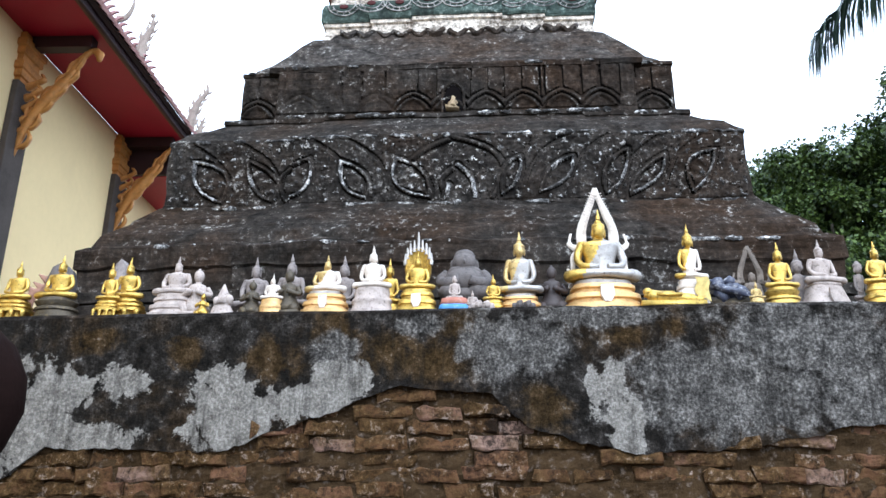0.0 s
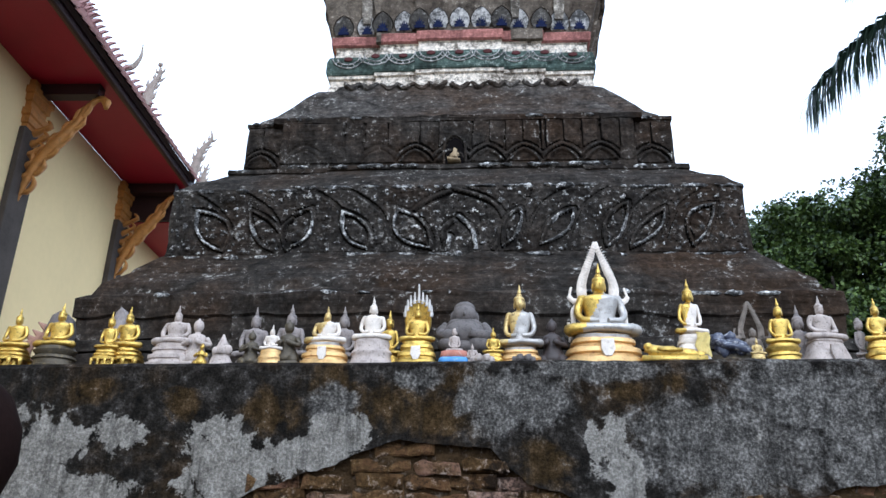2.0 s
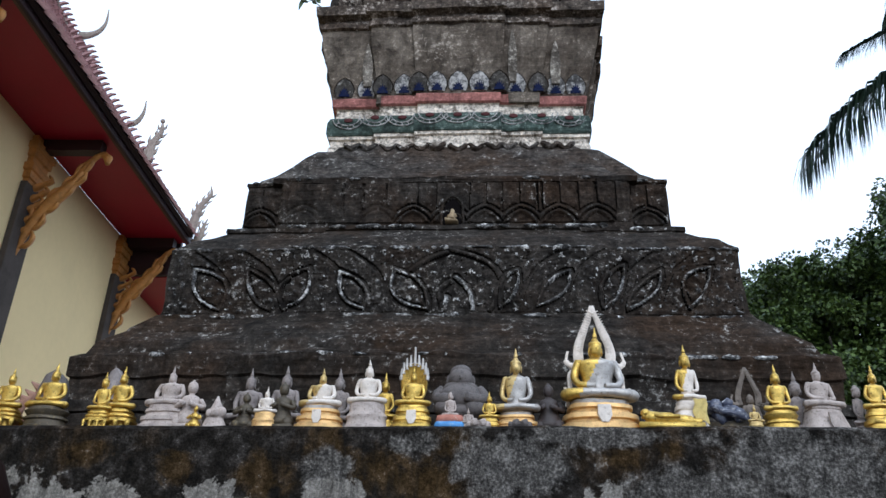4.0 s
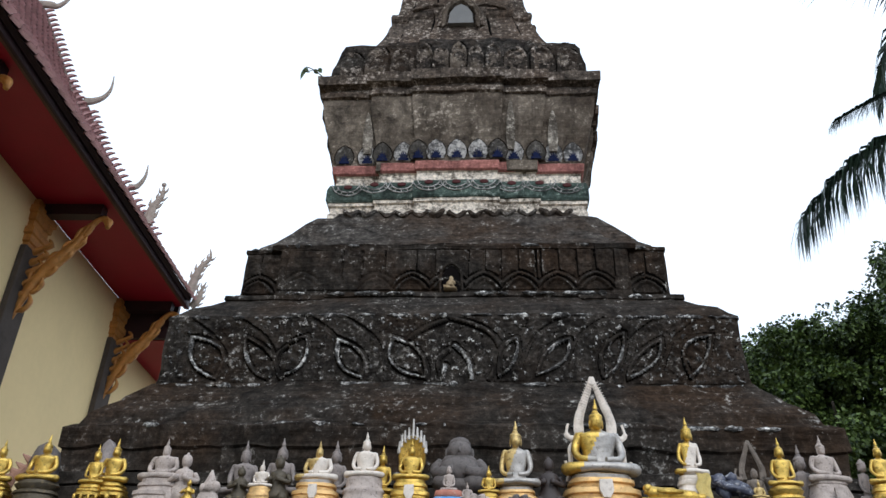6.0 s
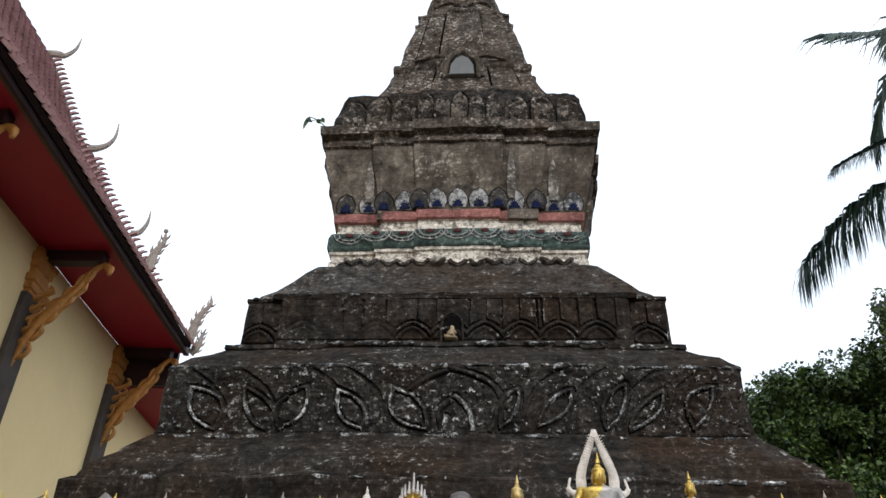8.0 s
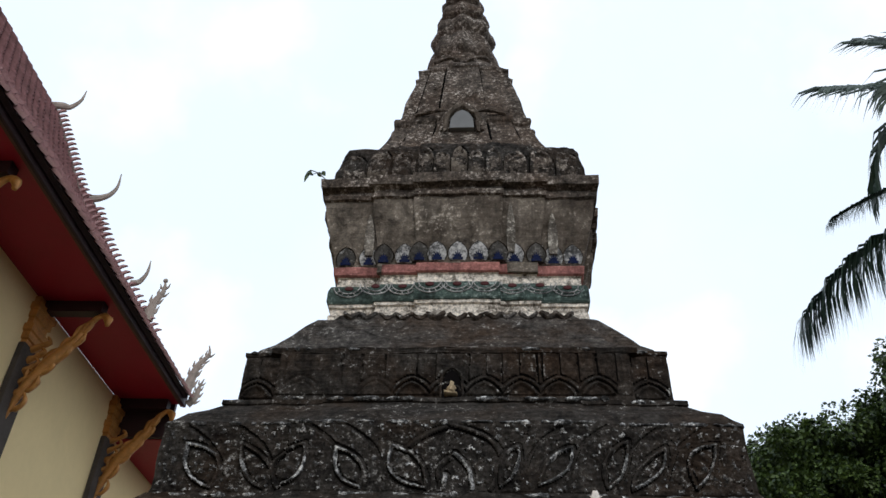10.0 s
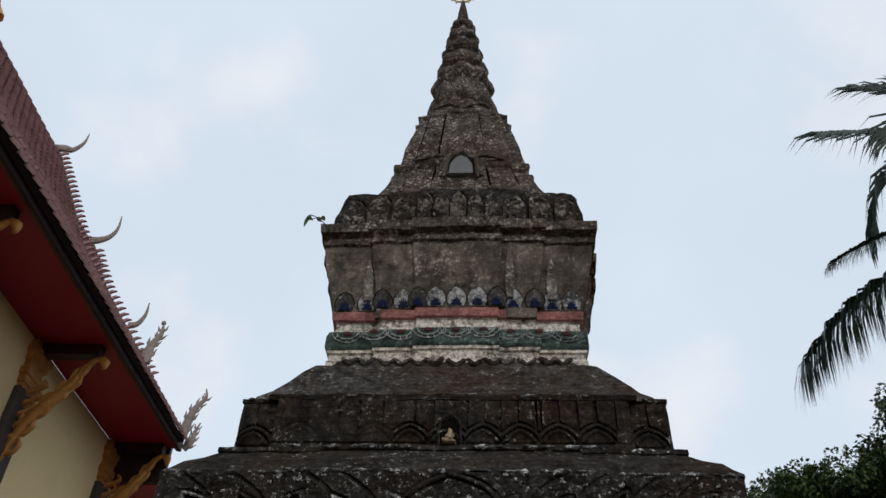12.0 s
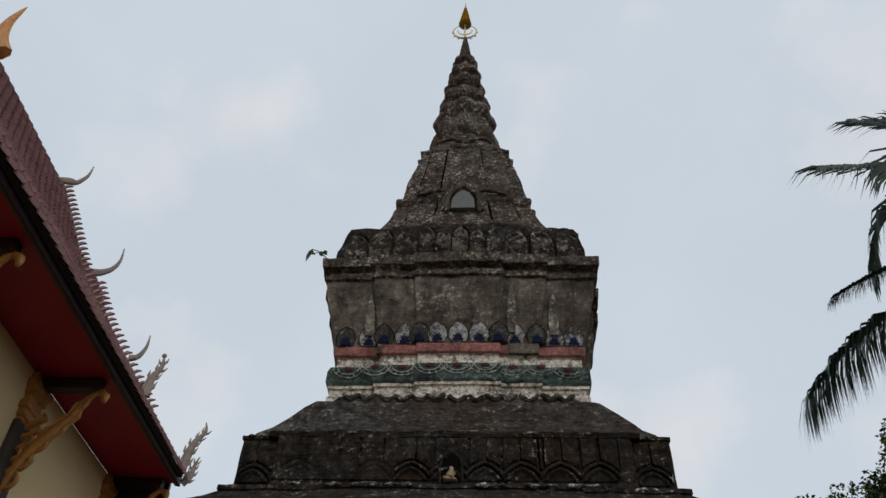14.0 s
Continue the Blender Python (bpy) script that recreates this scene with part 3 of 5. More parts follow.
# foot, top, start along the wall, gable end, lift, whether a toothed rake ends it
SECTIONS = [(6.1, 7.3, Y0, 0.88, -0.035, False), (6.75, 7.5, -1.2, 0.6, -0.045, True), (6.9, 8.45, -1.9, -0.1, -0.03, True), (7.05, 9.4, Y0, -0.9, -0.015, True)]
for za, zb, ya, yb, lift, gable in SECTIONS:
    zs = [za + (zb - za) * k / 10 for k in range(11)]
    bm = bmesh.new()
    under = [on_slope(z, lift)[0] for z in zs] + [on_slope(z, lift - 0.05)[0] for z in zs[::-1]]
    skin(bm, [[p + Vector((0, y, 0)) for p in under] for y in (ya, yb)])
    part("roof_slope", bm, DARKWOOD, hall)
    bm = bmesh.new()
    rows = round((zb - za) / 0.135)
    for r in range(rows):
        z0, z1 = za + (zb - za) * r / rows, za + (zb - za) * (r + 1.25) / rows
        (lo, n0), (hi, n1) = on_slope(z0, lift + 0.04), on_slope(min(z1, zb), lift + 0.002)
        down = (lo - hi).normalized()
        y = yb - 0.14 - 0.07 * (r % 2)
        while y > max(ya, -6.8):
            w, j = 0.132, noise.noise(Vector((y * 9, r * 3.1, lift * 40))) * 0.006
            p = [hi + Vector((0, y, 0)), hi + Vector((0, y + w, 0)), lo + Vector((0, y + w, 0)) + n0 * j, lo + Vector((0, y + w / 2, 0)) + down * (0.085 if r == 0 else 0.05) + n0 * (0.006 + j), lo + Vector((0, y, 0)) + n0 * j]
            v = [bm.verts.new(q) for q in p]
            bm.faces.new(v)
            low = [bm.verts.new(q - n0 * 0.034) for q in p[2:]]
            bm.faces.new((v[2], low[0], low[1], v[3]))
            bm.faces.new((v[3], low[1], low[2], v[4]))
            y -= 0.14
    tagged(part("roof_tiles", bm, TILE, hall, "rows of pointed maroon clay tiles"), kind="stuff")
    bm = bmesh.new()
    top, n = on_slope(zb, lift)
    tube(bm, [top + Vector((-0.05, y, 0.0)) for y in (max(ya, -6.8), yb)], 0.045, 8)
    part("ridge_cap", bm, DARKWOOD, hall)
    if not gable:
        continue
    # rake board and its row of teeth
    bm = bmesh.new()
    edge = [on_slope(z, lift + 0.035)[0] for z in zs] + [on_slope(z, lift - 0.07)[0] for z in zs[::-1]]
    skin(bm, [[p + Vector((0, y, 0)) for p in edge] for y in (yb - 0.03, yb + 0.035)])
    rake = part("rake_board", bm, RAKE, hall, "weathered grey-brown rake board")
    bm = bmesh.new()
    a, b = Vector((0, 0, 0)), Vector((0, 0.03, 0))
    tip = [Vector((0, 0, -0.022)), Vector((0, 0, 0.022)), Vector((0.06, 0, 0.026)), Vector((0.115, 0, -0.01)), Vector((0.055, 0, -0.008))]
    skin(bm, [[p + a for p in tip], [p + b for p in tip]])
    tooth = part("tooth", bm, TILE, rake)
    me, k, z = tooth.data, 0, za + 0.12
    while z < zb - 0.03:
        p, n = on_slope(z, lift + 0.03)
        ob = tooth if k == 0 else new("tooth", me)
        ob.parent = rake
        ob.matrix_world = Matrix.Translation(p + Vector((0, yb - 0.015, 0))) @ Matrix.Rotation(-math.atan2(n.z, n.x) + 0.25, 4, "Y")
        z, k = z + 0.088, k + 1
# the high upper roof behind, and the far slope
bm = bmesh.new()
skin(bm, [[(-1.25, y, 9.45), (-2.65, y, 11.2), (-4.1, y, 9.45), (-6.1, y, 6.1), (-6.0, y, 6.05), (-4.1, y, 9.35), (-2.65, y, 11.1), (-1.25, y, 9.35)] for y in (Y0, -1.0)])
part("upper_roof", bm, TILE, hall)
bm = bmesh.new()
skin(bm, [[(EAVE - 0.1, y, SOF + 0.06), (-1.2, y, 9.3), (-2.65, y, 11.0), (-4.1, y, 9.3), (-6.0, y, SOF + 0.06)] for y in (-1.2, -1.1)])
part("gable", bm, DARKWOOD, hall)


def horn(name, y, pts, r0, mat, spikes=True, ball=False):
    """A curved finial that ends in a fine upturned tip, with small flames along its back."""
    bm = bmesh.new()
    line = smooth_line([Vector((p[0], y, p[1])) for p in pts], 5)
    n = len(line)
    tube(bm, line, [max(0.009, r0 * (1 - k / (n - 1)) ** 0.75) for k in range(n)], 8, 0, 0.6)
    if ball:
        blob(bm, line[-1], (0.035, 0.03, 0.035), 8, 6)
    ob = part(name, bm, mat, hall, "pale weathered serpent finial" if spikes else "")
    for k in range(2, n - 4, 3) if spikes else ():
        p, d, w = line[k], (line[k + 1] - line[k]).normalized(), r0 * (1 - 0.6 * k / n)
        for side in (1, -1):
            bm, t = bmesh.new(), Vector((-d.z, 0, d.x)) * side
            tube(bm, [p, p + t * w * 1.0 + d * w * 0.7, p + t * w * 1.35 + d * w * 1.9], [w * 0.55, w * 0.35, 0.004], 5, 0, 0.6)
            part("flame", bm, mat, ob)
    return ob


horn("ridge_horn", -0.9, [(-1.3, 9.5), (-1.1, 9.5), (-0.98, 9.47), (-0.87, 9.6), (-0.85, 9.8)], 0.075, FINIAL, False)
horn("ridge_horn", -0.1, [(-0.72, 8.53), (-0.6, 8.54), (-0.48, 8.6), (-0.41, 8.74), (-0.42, 8.98)], 0.07, FINIAL, False)
horn("ridge_horn", 0.6, [(-0.16, 7.62), (-0.05, 7.65), (0.02, 7.8), (0.02, 8.0)], 0.06, FINIAL, False)
horn("ridge_horn", -2.97, [(-1.16, 9.48), (-1.28, 9.78), (-1.31, 10.15), (-1.22, 10.5)], 0.15, GILT, False)
horn("serpent_finial", 0.62, [(0.2, 7.04), (0.22, 7.3), (0.31, 7.5), (0.3, 7.68)], 0.085, FINIAL, True, True)
horn("serpent_finial", 0.84, [(0.86, 6.1), (0.9, 6.34), (0.95, 6.52), (1.05, 6.66), (1.03, 6.8)], 0.075, FINIAL)
horn("serpent_finial", 0.9, [(0.9, 5.98), (0.98, 6.08), (1.0, 6.22), (1.04, 6.34)], 0.06, FINIAL)


def bracket(y):
    """A pilaster with a gilded capital and a carved serpent strut that carries the eave."""
    pil = bmesh.new()
    box(pil, 0.0, y - 0.16, 0, 0.07, y + 0.16, SOF - 0.55)
    bevelled(pil, 0.008, 1)
    pil = part("pilaster", pil, PILLAR, hall)
    bm = bmesh.new()
    cap = []
    for k in range(7):
        w, d = 0.13 + 0.018 * (k % 3) + 0.006 * k, 0.06 + 0.018 * (k % 3)
        for zz in (SOF - 0.58 + 0.082 * k, SOF - 0.51 + 0.082 * k):
            cap.append([(0.0, y - w, zz), (d, y - w, zz), (d, y + w, zz), (0.0, y + w, zz)])
    skin(bm, cap)
    part("capital", bm, GILT, pil, "gilded stepped capital")
    bm = bmesh.new()
    box(bm, 0.0, y - 0.06, SOF - 0.13, EAVE - 0.14, y + 0.06, SOF - 0.004)
    part("beam", bm, DARKWOOD, pil)
    bm = bmesh.new()
    line = smooth_line([(0.05, y, 4.72), (0.1, y, 4.95), (0.2, y, 5.2), (0.34, y, 5.4), (0.47, y, 5.58), (0.55, y, 5.76), (0.66, y, 5.88), (0.74, y, 5.84), (0.75, y, 5.76)], 5)
    n = len(line)
    knots = [(0, 0.014), (0.15, 0.05), (0.35, 0.075), (0.55, 0.042), (0.75, 0.032), (0.88, 0.046), (1, 0.02)]
    tube(bm, line, [float(np.interp(k / (n - 1), [q[0] for q in knots], [q[1] for q in knots])) for k in range(n)], 10, 0, 0.75)
    for j in range(11):
        k = 3 + j * 2
        p, d = line[k], (line[k + 1] - line[k - 1]).normalized()
        s = Vector((-d.z, 0, d.x)) * (1 if j % 2 else -0.8)
        w = 0.085 * (1.15 - j / 14)
        tube(bm, smooth_line([p - d * 0.05, p + s * w * 0.9, p + s * w * 1.25 + d * 0.09, p + s * w * 0.7 + d * 0.16, p + s * w * 0.45 + d * 0.12], 4),
             [0.012] * 3 + [0.022] * 7 + [0.016] * 5 + [0.008] * 2, 6, 0, 1.5)
    for j in range(5):
        q = Vector((0.05, y, 4.98 + 0.12 * j))
        tube(bm, smooth_line([q, q + Vector((0.05, 0, 0.03)), q + Vector((0.1 + 0.02 * j, 0, 0.1)), q + Vector((0.05 + 0.02 * j, 0, 0.16))], 4), [0.03] * 5 + [0.024] * 4 + [0.016] * 3 + [0.006], 6, 0, 1.6)
    roughen(bm, 0.008, 22)
    part("serpent_strut", bm, GILT, pil, "gilded carved wooden serpent strut", True)


for y in (-3.42, -1.32, 0.9):
    bracket(y)

# ---- rounded boundary stone before the wall ----
bm = bmesh.new()
lathe(bm, [(0.16, 0), (0.15, 0.1), (0.11, 0.2), (0.1, 1.4), (0.13, 1.52), (0.17, 1.6), (0.2, 1.7), (0.195, 1.79), (0.16, 1.87), (0.1, 1.92), (0.03, 1.94)], 24)
roughen(bm, 0.008, 9)
ob = part("stone_post", bm, UMBER, None, "", True)
ob.location = (-1.475, 2.05, 0)
tagged(ob, "dark rounded stone post in front of the wall", "stone post")

# ---- reliefs on the stupa ----
def ridge_part(name, lines, r, mat, parent=stupa, label=""):
    bm = bmesh.new()
    for ln in lines:
        pts = smooth_line(ln, 5)
        n = len(pts)
        tube(bm, pts, [r * (0.35 + 0.65 * math.sin(math.pi * min(1, max(0, (k + 1) / (n + 1)))) ** 0.5) for k in range(n)], 6)
    roughen(bm, r * 0.5, 25)
    return part(name, bm, mat, parent, label)


rng = random.Random(4)
PI = math.pi


def carve(name, x0, x1, z0, z1, step, depth, height, pick, mats, label):
    """A carved face: a fine sheet in front of a tier, raised by height(x, z) over depth(x, z), its wear and painted
    groove shade chosen face by face.
    """
    nx, nz = round((x1 - x0) / step) + 1, round((z1 - z0) / step) + 1
    gx, gz = np.meshgrid(np.linspace(x0, x1, nx), np.linspace(z0, z1, nz))
    h, wear = height(gx, gz)
    rim = np.minimum(np.minimum(gx - x0, x1 - gx), np.minimum(gz - z0, z1 - gz)) < step * 0.5
    y = -depth(gx, gz) - np.where(rim, -0.03, h)
    at = np.arange(nx * nz).reshape(nz, nx)
    quads = np.stack([at[:-1, :-1], at[:-1, 1:], at[1:, 1:], at[1:, :-1]], -1).reshape(-1, 4)
    me = bpy.data.meshes.new(name)
    me.from_pydata(np.stack([gx, y, gz], -1).reshape(-1, 3).tolist(), [], quads.tolist())
    for m in mats:
        me.materials.append(m)
    me.polygons.foreach_set("material_index", pick(h, wear, gx, gz)[:-1, :-1].reshape(-1).astype(np.int32))
    me.polygons.foreach_set("use_smooth", np.ones(len(me.polygons), dtype=bool))
    ob = new(name, me)
    ob.parent, ob["label"] = stupa, label
    return ob


def grain(gx, gz, scale, off=0.0):
    return np.vectorize(lambda x, z: noise.fractal(Vector((x * scale, off, z * scale)), 0.8, 2.0, 4))(gx, gz)


def away(gx, gz, line):
    """Distance to a line of points, and how far along it the nearest point lies."""
    best, along = np.full(gx.shape, 9.0), np.zeros(gx.shape)
    n = len(line) - 1
    for k in range(n):
        (ax, az), (bx, bz) = line[k], line[k + 1]
        dx, dz = bx - ax, bz - az
        t = np.clip(((gx - ax) * dx + (gz - az) * dz) / (dx * dx + dz * dz + 1e-9), 0, 1)
        d = np.hypot(gx - ax - t * dx, gz - az - t * dz)
        along = np.where(d < best, (k + t) / n, along)
        best = np.minimum(best, d)
    return best, along


def inside(gx, gz, ring):
    hit = np.zeros(gx.shape, dtype=bool)
    for (ax, az), (bx, bz) in zip(ring, ring[1:] + ring[:1]):
        if abs(bz - az) > 1e-9:
            hit ^= ((az > gz) != (bz > gz)) & (gx < (bx - ax) * (gz - az) / (bz - az) + ax)
    return hit


def arc(p, m, q, n=14):
    """A bow from p to q that passes through m halfway."""
    c = [2 * m[k] - 0.5 * (p[k] + q[k]) for k in (0, 1)]
    return [tuple((1 - t) ** 2 * p[k] + 2 * t * (1 - t) * c[k] + t * t * q[k] for k in (0, 1)) for t in [j / n for j in range(n + 1)]]


def curve(*pts):
    return [(p[0], p[1]) for p in smooth_line([(x, z, 0) for x, z in pts], 6)]


# broad pointed leaves fanning out from the middle: tip, outer bend, foot, inner bend, and how white the outer and inner rims are
LEAVES = (((-1.345, 3.2), (-1.32, 3.04), (-1.17, 2.945), (-1.165, 3.12), 0.9, 0.8), ((-1.06, 3.2), (-1.03, 3.04), (-0.91, 2.945), (-0.89, 3.08), 0.35, 0.2),
          ((-0.725, 3.19), (-0.72, 3.03), (-0.85, 2.95), (-0.875, 3.1), 0.75, 0.3), ((-0.57, 3.175), (-0.55, 3.02), (-0.42, 2.945), (-0.425, 3.085), 0.85, 0.75),
          ((-0.285, 3.185), (-0.28, 3.02), (-0.095, 2.945), (-0.137, 3.095), 0.8, 0.6), ((0.355, 3.18), (0.345, 3.045), (0.25, 2.953), (0.265, 3.11), 0.85, 0.5),
          ((0.62, 3.175), (0.585, 3.04), (0.435, 2.96), (0.495, 3.107), 1.0, 0.9), ((0.9, 3.225), (0.865, 3.05), (0.765, 2.945), (0.765, 3.105), 0.6, 0.5),
          ((1.08, 3.19), (1.04, 3.05), (0.885, 2.95), (0.925, 3.07), 0.55, 0.3), ((1.335, 3.205), (1.28, 3.05), (1.195, 2.96), (1.18, 3.14), 0.6, 0.6))


def lotus_height(gx, gz):
    fine, mid = grain(gx, gz, 34, 3.0), grain(gx, gz, 9, 8.0)
    h = 0.003 + 0.011 * np.abs(fine) - 0.006 * np.exp(-(mid / 0.05) ** 2) + 0.004 * grain(gx, gz, 70, 1.0)
    wear = 0.75 * np.clip(fine + 0.12, 0, 1)
    # curled strokes of small foliage between the leaves
    swirl = np.sin(70 * (np.hypot(gx - np.round(gx / 0.17) * 0.17, (gz - 3.27) * 0.9) + 0.03 * mid))
    h += 0.0035 * np.clip(swirl, -0.6, 1) * (fine > -0.2)
    # the second row: arcs behind the leaves
    feet = [(-1.27, 0.14), (-1.0, 0.14), (-0.63, 0.13), (-0.44, 0.14), (0.5, 0.13), (0.72, 0.13), (0.98, 0.13), (1.2, 0.13)]
    for c, r in feet:
        side = 1 if c > 0 else -1
        d, t = away(gx, gz, curve((c - side * r, 3.02), (c - side * r * 0.5, 3.17), (c + side * r * 0.4, 3.27), (c + side * r * 0.9, 3.295)))
        h = np.where(d < 0.008, -0.006, h) + np.where((d > 0.008) & (d < 0.026), 0.004, 0)
    # the round middle leaf with an upright one inside
    for line, white in ((curve((-0.13, 2.95), (-0.225, 3.08), (-0.155, 3.2), (0.015, 3.288)), 0.25), (curve((0.21, 2.95), (0.265, 3.1), (0.19, 3.22), (0.015, 3.288)), 0.3),
                        (curve((-0.02, 2.945), (-0.045, 3.05), (0.035, 3.13)), 0.3), (curve((0.12, 2.955), (0.105, 3.05), (0.035, 3.13)), 0.8), (curve((-0.02, 2.945), (-0.015, 2.985), (-0.01, 3.02)), 1.0)):
        d, t = away(gx, gz, line)
        h = np.where((d > 0.013) & (d < 0.024), -0.009, h)
        h = np.where(d <= 0.013, 0.018 * np.cos(d / 0.013 * 1.2), h)
        wear = np.where(d < 0.012, white * (0.75 + 0.5 * mid), wear)
    for tip, out, foot, inn, wo, wi in LEAVES:
        a, b = arc(foot, out, tip), arc(foot, inn, tip)
        ring = a + b[::-1][1:-1]
        da, ta = away(gx, gz, a)
        db, tb = away(gx, gz, b)
        d, within = np.minimum(da, db), inside(gx, gz, ring)
        band = 0.019 + 0.006 * mid
        h = np.where(~within & (d < 0.013), -0.011, h)
        # -1 marks the groove round each leaf for painted shade
        wear = np.where(~within & (d < 0.013), -1, wear)
        vein = 0.006 * np.sin(95 * (gz - foot[1]) + 60 * np.abs(gx - foot[0])) + 0.006 * np.abs(fine)
        bowl = np.clip((d - band) / 0.05, 0, 1)
        h = np.where(within, np.where(d < band, 0.01 + 0.014 * np.sin(PI * np.clip(d / band, 0, 1)), 0.001 + vein + 0.01 * bowl), h)
        h = np.where(within & (d > band) & (d < band + 0.009), -0.006, h)
        white = np.where(da < db, wo * (0.55 + 0.65 * np.sin(PI * np.clip(ta * 1.05, 0, 1))), wi * np.clip(tb * 1.6 - 0.35, 0, 1))
        wear = np.where(within & (d < band) & (d > 0.004), white * (1.0 + 0.7 * mid + 0.4 * fine), np.where(within, 0.75 * np.clip(fine + 0.2, 0, 1), wear))
    return h + 0.002 * fine, wear


def lotus_wear_shade(h, wear, gx, gz):
    # low faces take the groove shade as colour, the others show wear
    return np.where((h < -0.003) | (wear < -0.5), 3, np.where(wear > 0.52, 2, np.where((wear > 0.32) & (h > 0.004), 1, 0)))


def lotus_depth(gx, gz):
    return np.where(np.abs(gx) < 0.813, 1.512, 1.482)


carve("lotus_relief", -1.47, 1.47, 2.935, 3.3, 0.0062, lotus_depth, lotus_height, lotus_wear_shade, [STONE_B, CARVED, RIDGE, GROOVE_SHADE], "worn lotus leaves carved in blackened plaster")
# lime flakes left along the edges of the mouldings
bm = bmesh.new()
for half, out, z, n in ((1.47, 1.518, 3.305, 46), (1.46, 1.522, 2.925, 34), (1.25, 1.325, 3.533, 26), (1.2, 1.279, 3.87, 14), (1.7, 1.79, 2.63, 22)):
    for k in range(n):
        x, w, h = rng.uniform(-half, half), rng.uniform(0.012, 0.06), rng.uniform(0.006, 0.014)
        y = -out + (0.0 if abs(x) < (0.98 if half == 1.2 or half == 1.25 else 0.8) else (0.045 if half < 1.3 else 0.03))
        blob(bm, (x, y + 0.004, z), (w, 0.012, h), 9, 4)
roughen(bm, 0.008, 45)
tagged(part("lime_flake", bm, RIDGE, stupa, "flakes of old white lime on worn edges"), kind="stuff")
# scale-shaped petals under upright ribs
SCALES = (-1.12, -0.86, -0.43, -0.225, -0.02, 0.18, 0.387, 0.596, 0.808, 1.095)
RIBS = (-1.12, -0.958, -0.636, -0.52, -0.388, -0.204, -0.1, 0.09, 0.184, 0.274, 0.376, 0.475, 0.503, 0.6, 0.703, 0.804, 0.913, 1.0, 1.095)


def scale_height(gx, gz):
    fine, mid = grain(gx, gz, 30, 5.0), grain(gx, gz, 8, 1.0)
    h, wear = 0.008 + 0.005 * fine, 0.3 * np.clip(fine, 0, 1)
    for k, x in enumerate(RIBS):
        d = np.abs(gx - x - 0.004 * mid)
        on = gz > 3.66
        h = np.where(on & (d < 0.007), -0.008, h)
        h = np.where(on & (d >= 0.007) & (d < 0.02) & (gx > x), 0.015, h)
    for k, x in enumerate(SCALES):
        faint = 0.35 if -0.95 < x < -0.3 else 1.0
        for r, lift in ((0.128, 0.0), (0.092, 0.006)):
            d = np.hypot((gx - x) * 0.93 + 0.25 * (gz - 3.575) * np.sign(gx - x), (gz - 3.575) * 0.97) - r
            near = (np.abs(gx - x) < 0.104) | (r < 0.12)
            h = np.where((np.abs(d) < 0.007) & near & (gz > 3.585), -0.009 * faint + 0.004 * (1 - faint), h)
            h = np.where((d <= -0.007) & (d > -0.026) & near, (0.016 + lift) * faint, h)
            wear = np.where((d <= -0.009) & (d > -0.022) & near, 0.32 * faint * (1 + 1.6 * mid + fine), wear)
            h = np.where((d <= -0.026) & (r < 0.12), 0.006 + 0.006 * np.abs(fine), h)
    return h + 0.002 * fine, wear


def scale_wear_shade(h, wear, gx, gz):
    # grooves cut below the face are coloured near-black in place of shade
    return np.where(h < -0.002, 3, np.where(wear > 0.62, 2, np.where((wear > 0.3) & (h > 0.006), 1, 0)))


def scale_depth(gx, gz):
    return np.where(np.abs(gx) < 1.0, 1.268, 1.224)


carve("petal_relief", -1.215, 1.215, 3.575, 3.845, 0.0065, scale_depth, scale_height, scale_wear_shade, [STONE, STONE_B, CARVED, GROOVE_SHADE], "row of scale-shaped petals under upright ribs")
for k in range(9):
    x = -0.95 + 0.235 * k
    bm = bmesh.new()
    box(bm, x - 0.11, -1.275, 3.845, x + 0.118, -1.22, 3.88)
    bmesh.ops.subdivide_edges(bm, edges=bm.edges[:], cuts=2)
    roughen(bm, 0.012, 12)
    part("coping_stone", bm, STONE, stupa)
# drip row under the white base
for k in range(13):
    x0 = -0.69 + 0.115 * k + rng.uniform(-0.02, 0.02)
    yd, dz = -0.925 - (0.045 if abs(x0) < 0.74 else 0.0), rng.uniform(0.0, 0.025)
    ridge_part("drip_leaf", [[(x0 - 0.055, yd + 0.02, 4.325), (x0 - 0.03, yd, 4.28 + dz), (x0, yd - 0.015, 4.25 + dz), (x0 + 0.03, yd, 4.28 + dz), (x0 + 0.055, yd + 0.02, 4.325)]], rng.uniform(0.016, 0.022), SKY_LIGHTENED)


def leaf_plate(name, x, a0, z0, a1, w, h, mat, parent, lift, label=""):
    """A pointed petal laid on the flaring neck."""
    bm = bmesh.new()
    outline = []
    for j in range(13):
        t = j / 12
        s = w * math.sin(math.pi * min(1, 0.22 + 0.78 * t)) ** 0.7
        outline.append((s, t))
    pts = [(-s, t) for s, t in outline] + [(s, t) for s, t in outline[::-1]]
    fr, bk = [], []
    for s, t in pts:
        z = z0 + h * t
        a = a0 + (a1 - a0) * t
        fr.append(bm.verts.new((x + s, -a - lift, z)))
        bk.append(bm.verts.new((x + s, -a + 0.02, z)))
    bm.faces.new(fr)
    n = len(fr)
    for k in range(n):
        if (fr[k].co - fr[(k + 1) % n].co).length > 1e-6:
            bm.faces.new((fr[k], bk[k], bk[(k + 1) % n], fr[(k + 1) % n]))
    bmesh.ops.remove_doubles(bm, verts=bm.verts, dist=1e-5)
    return part(name, bm, mat, parent, label)


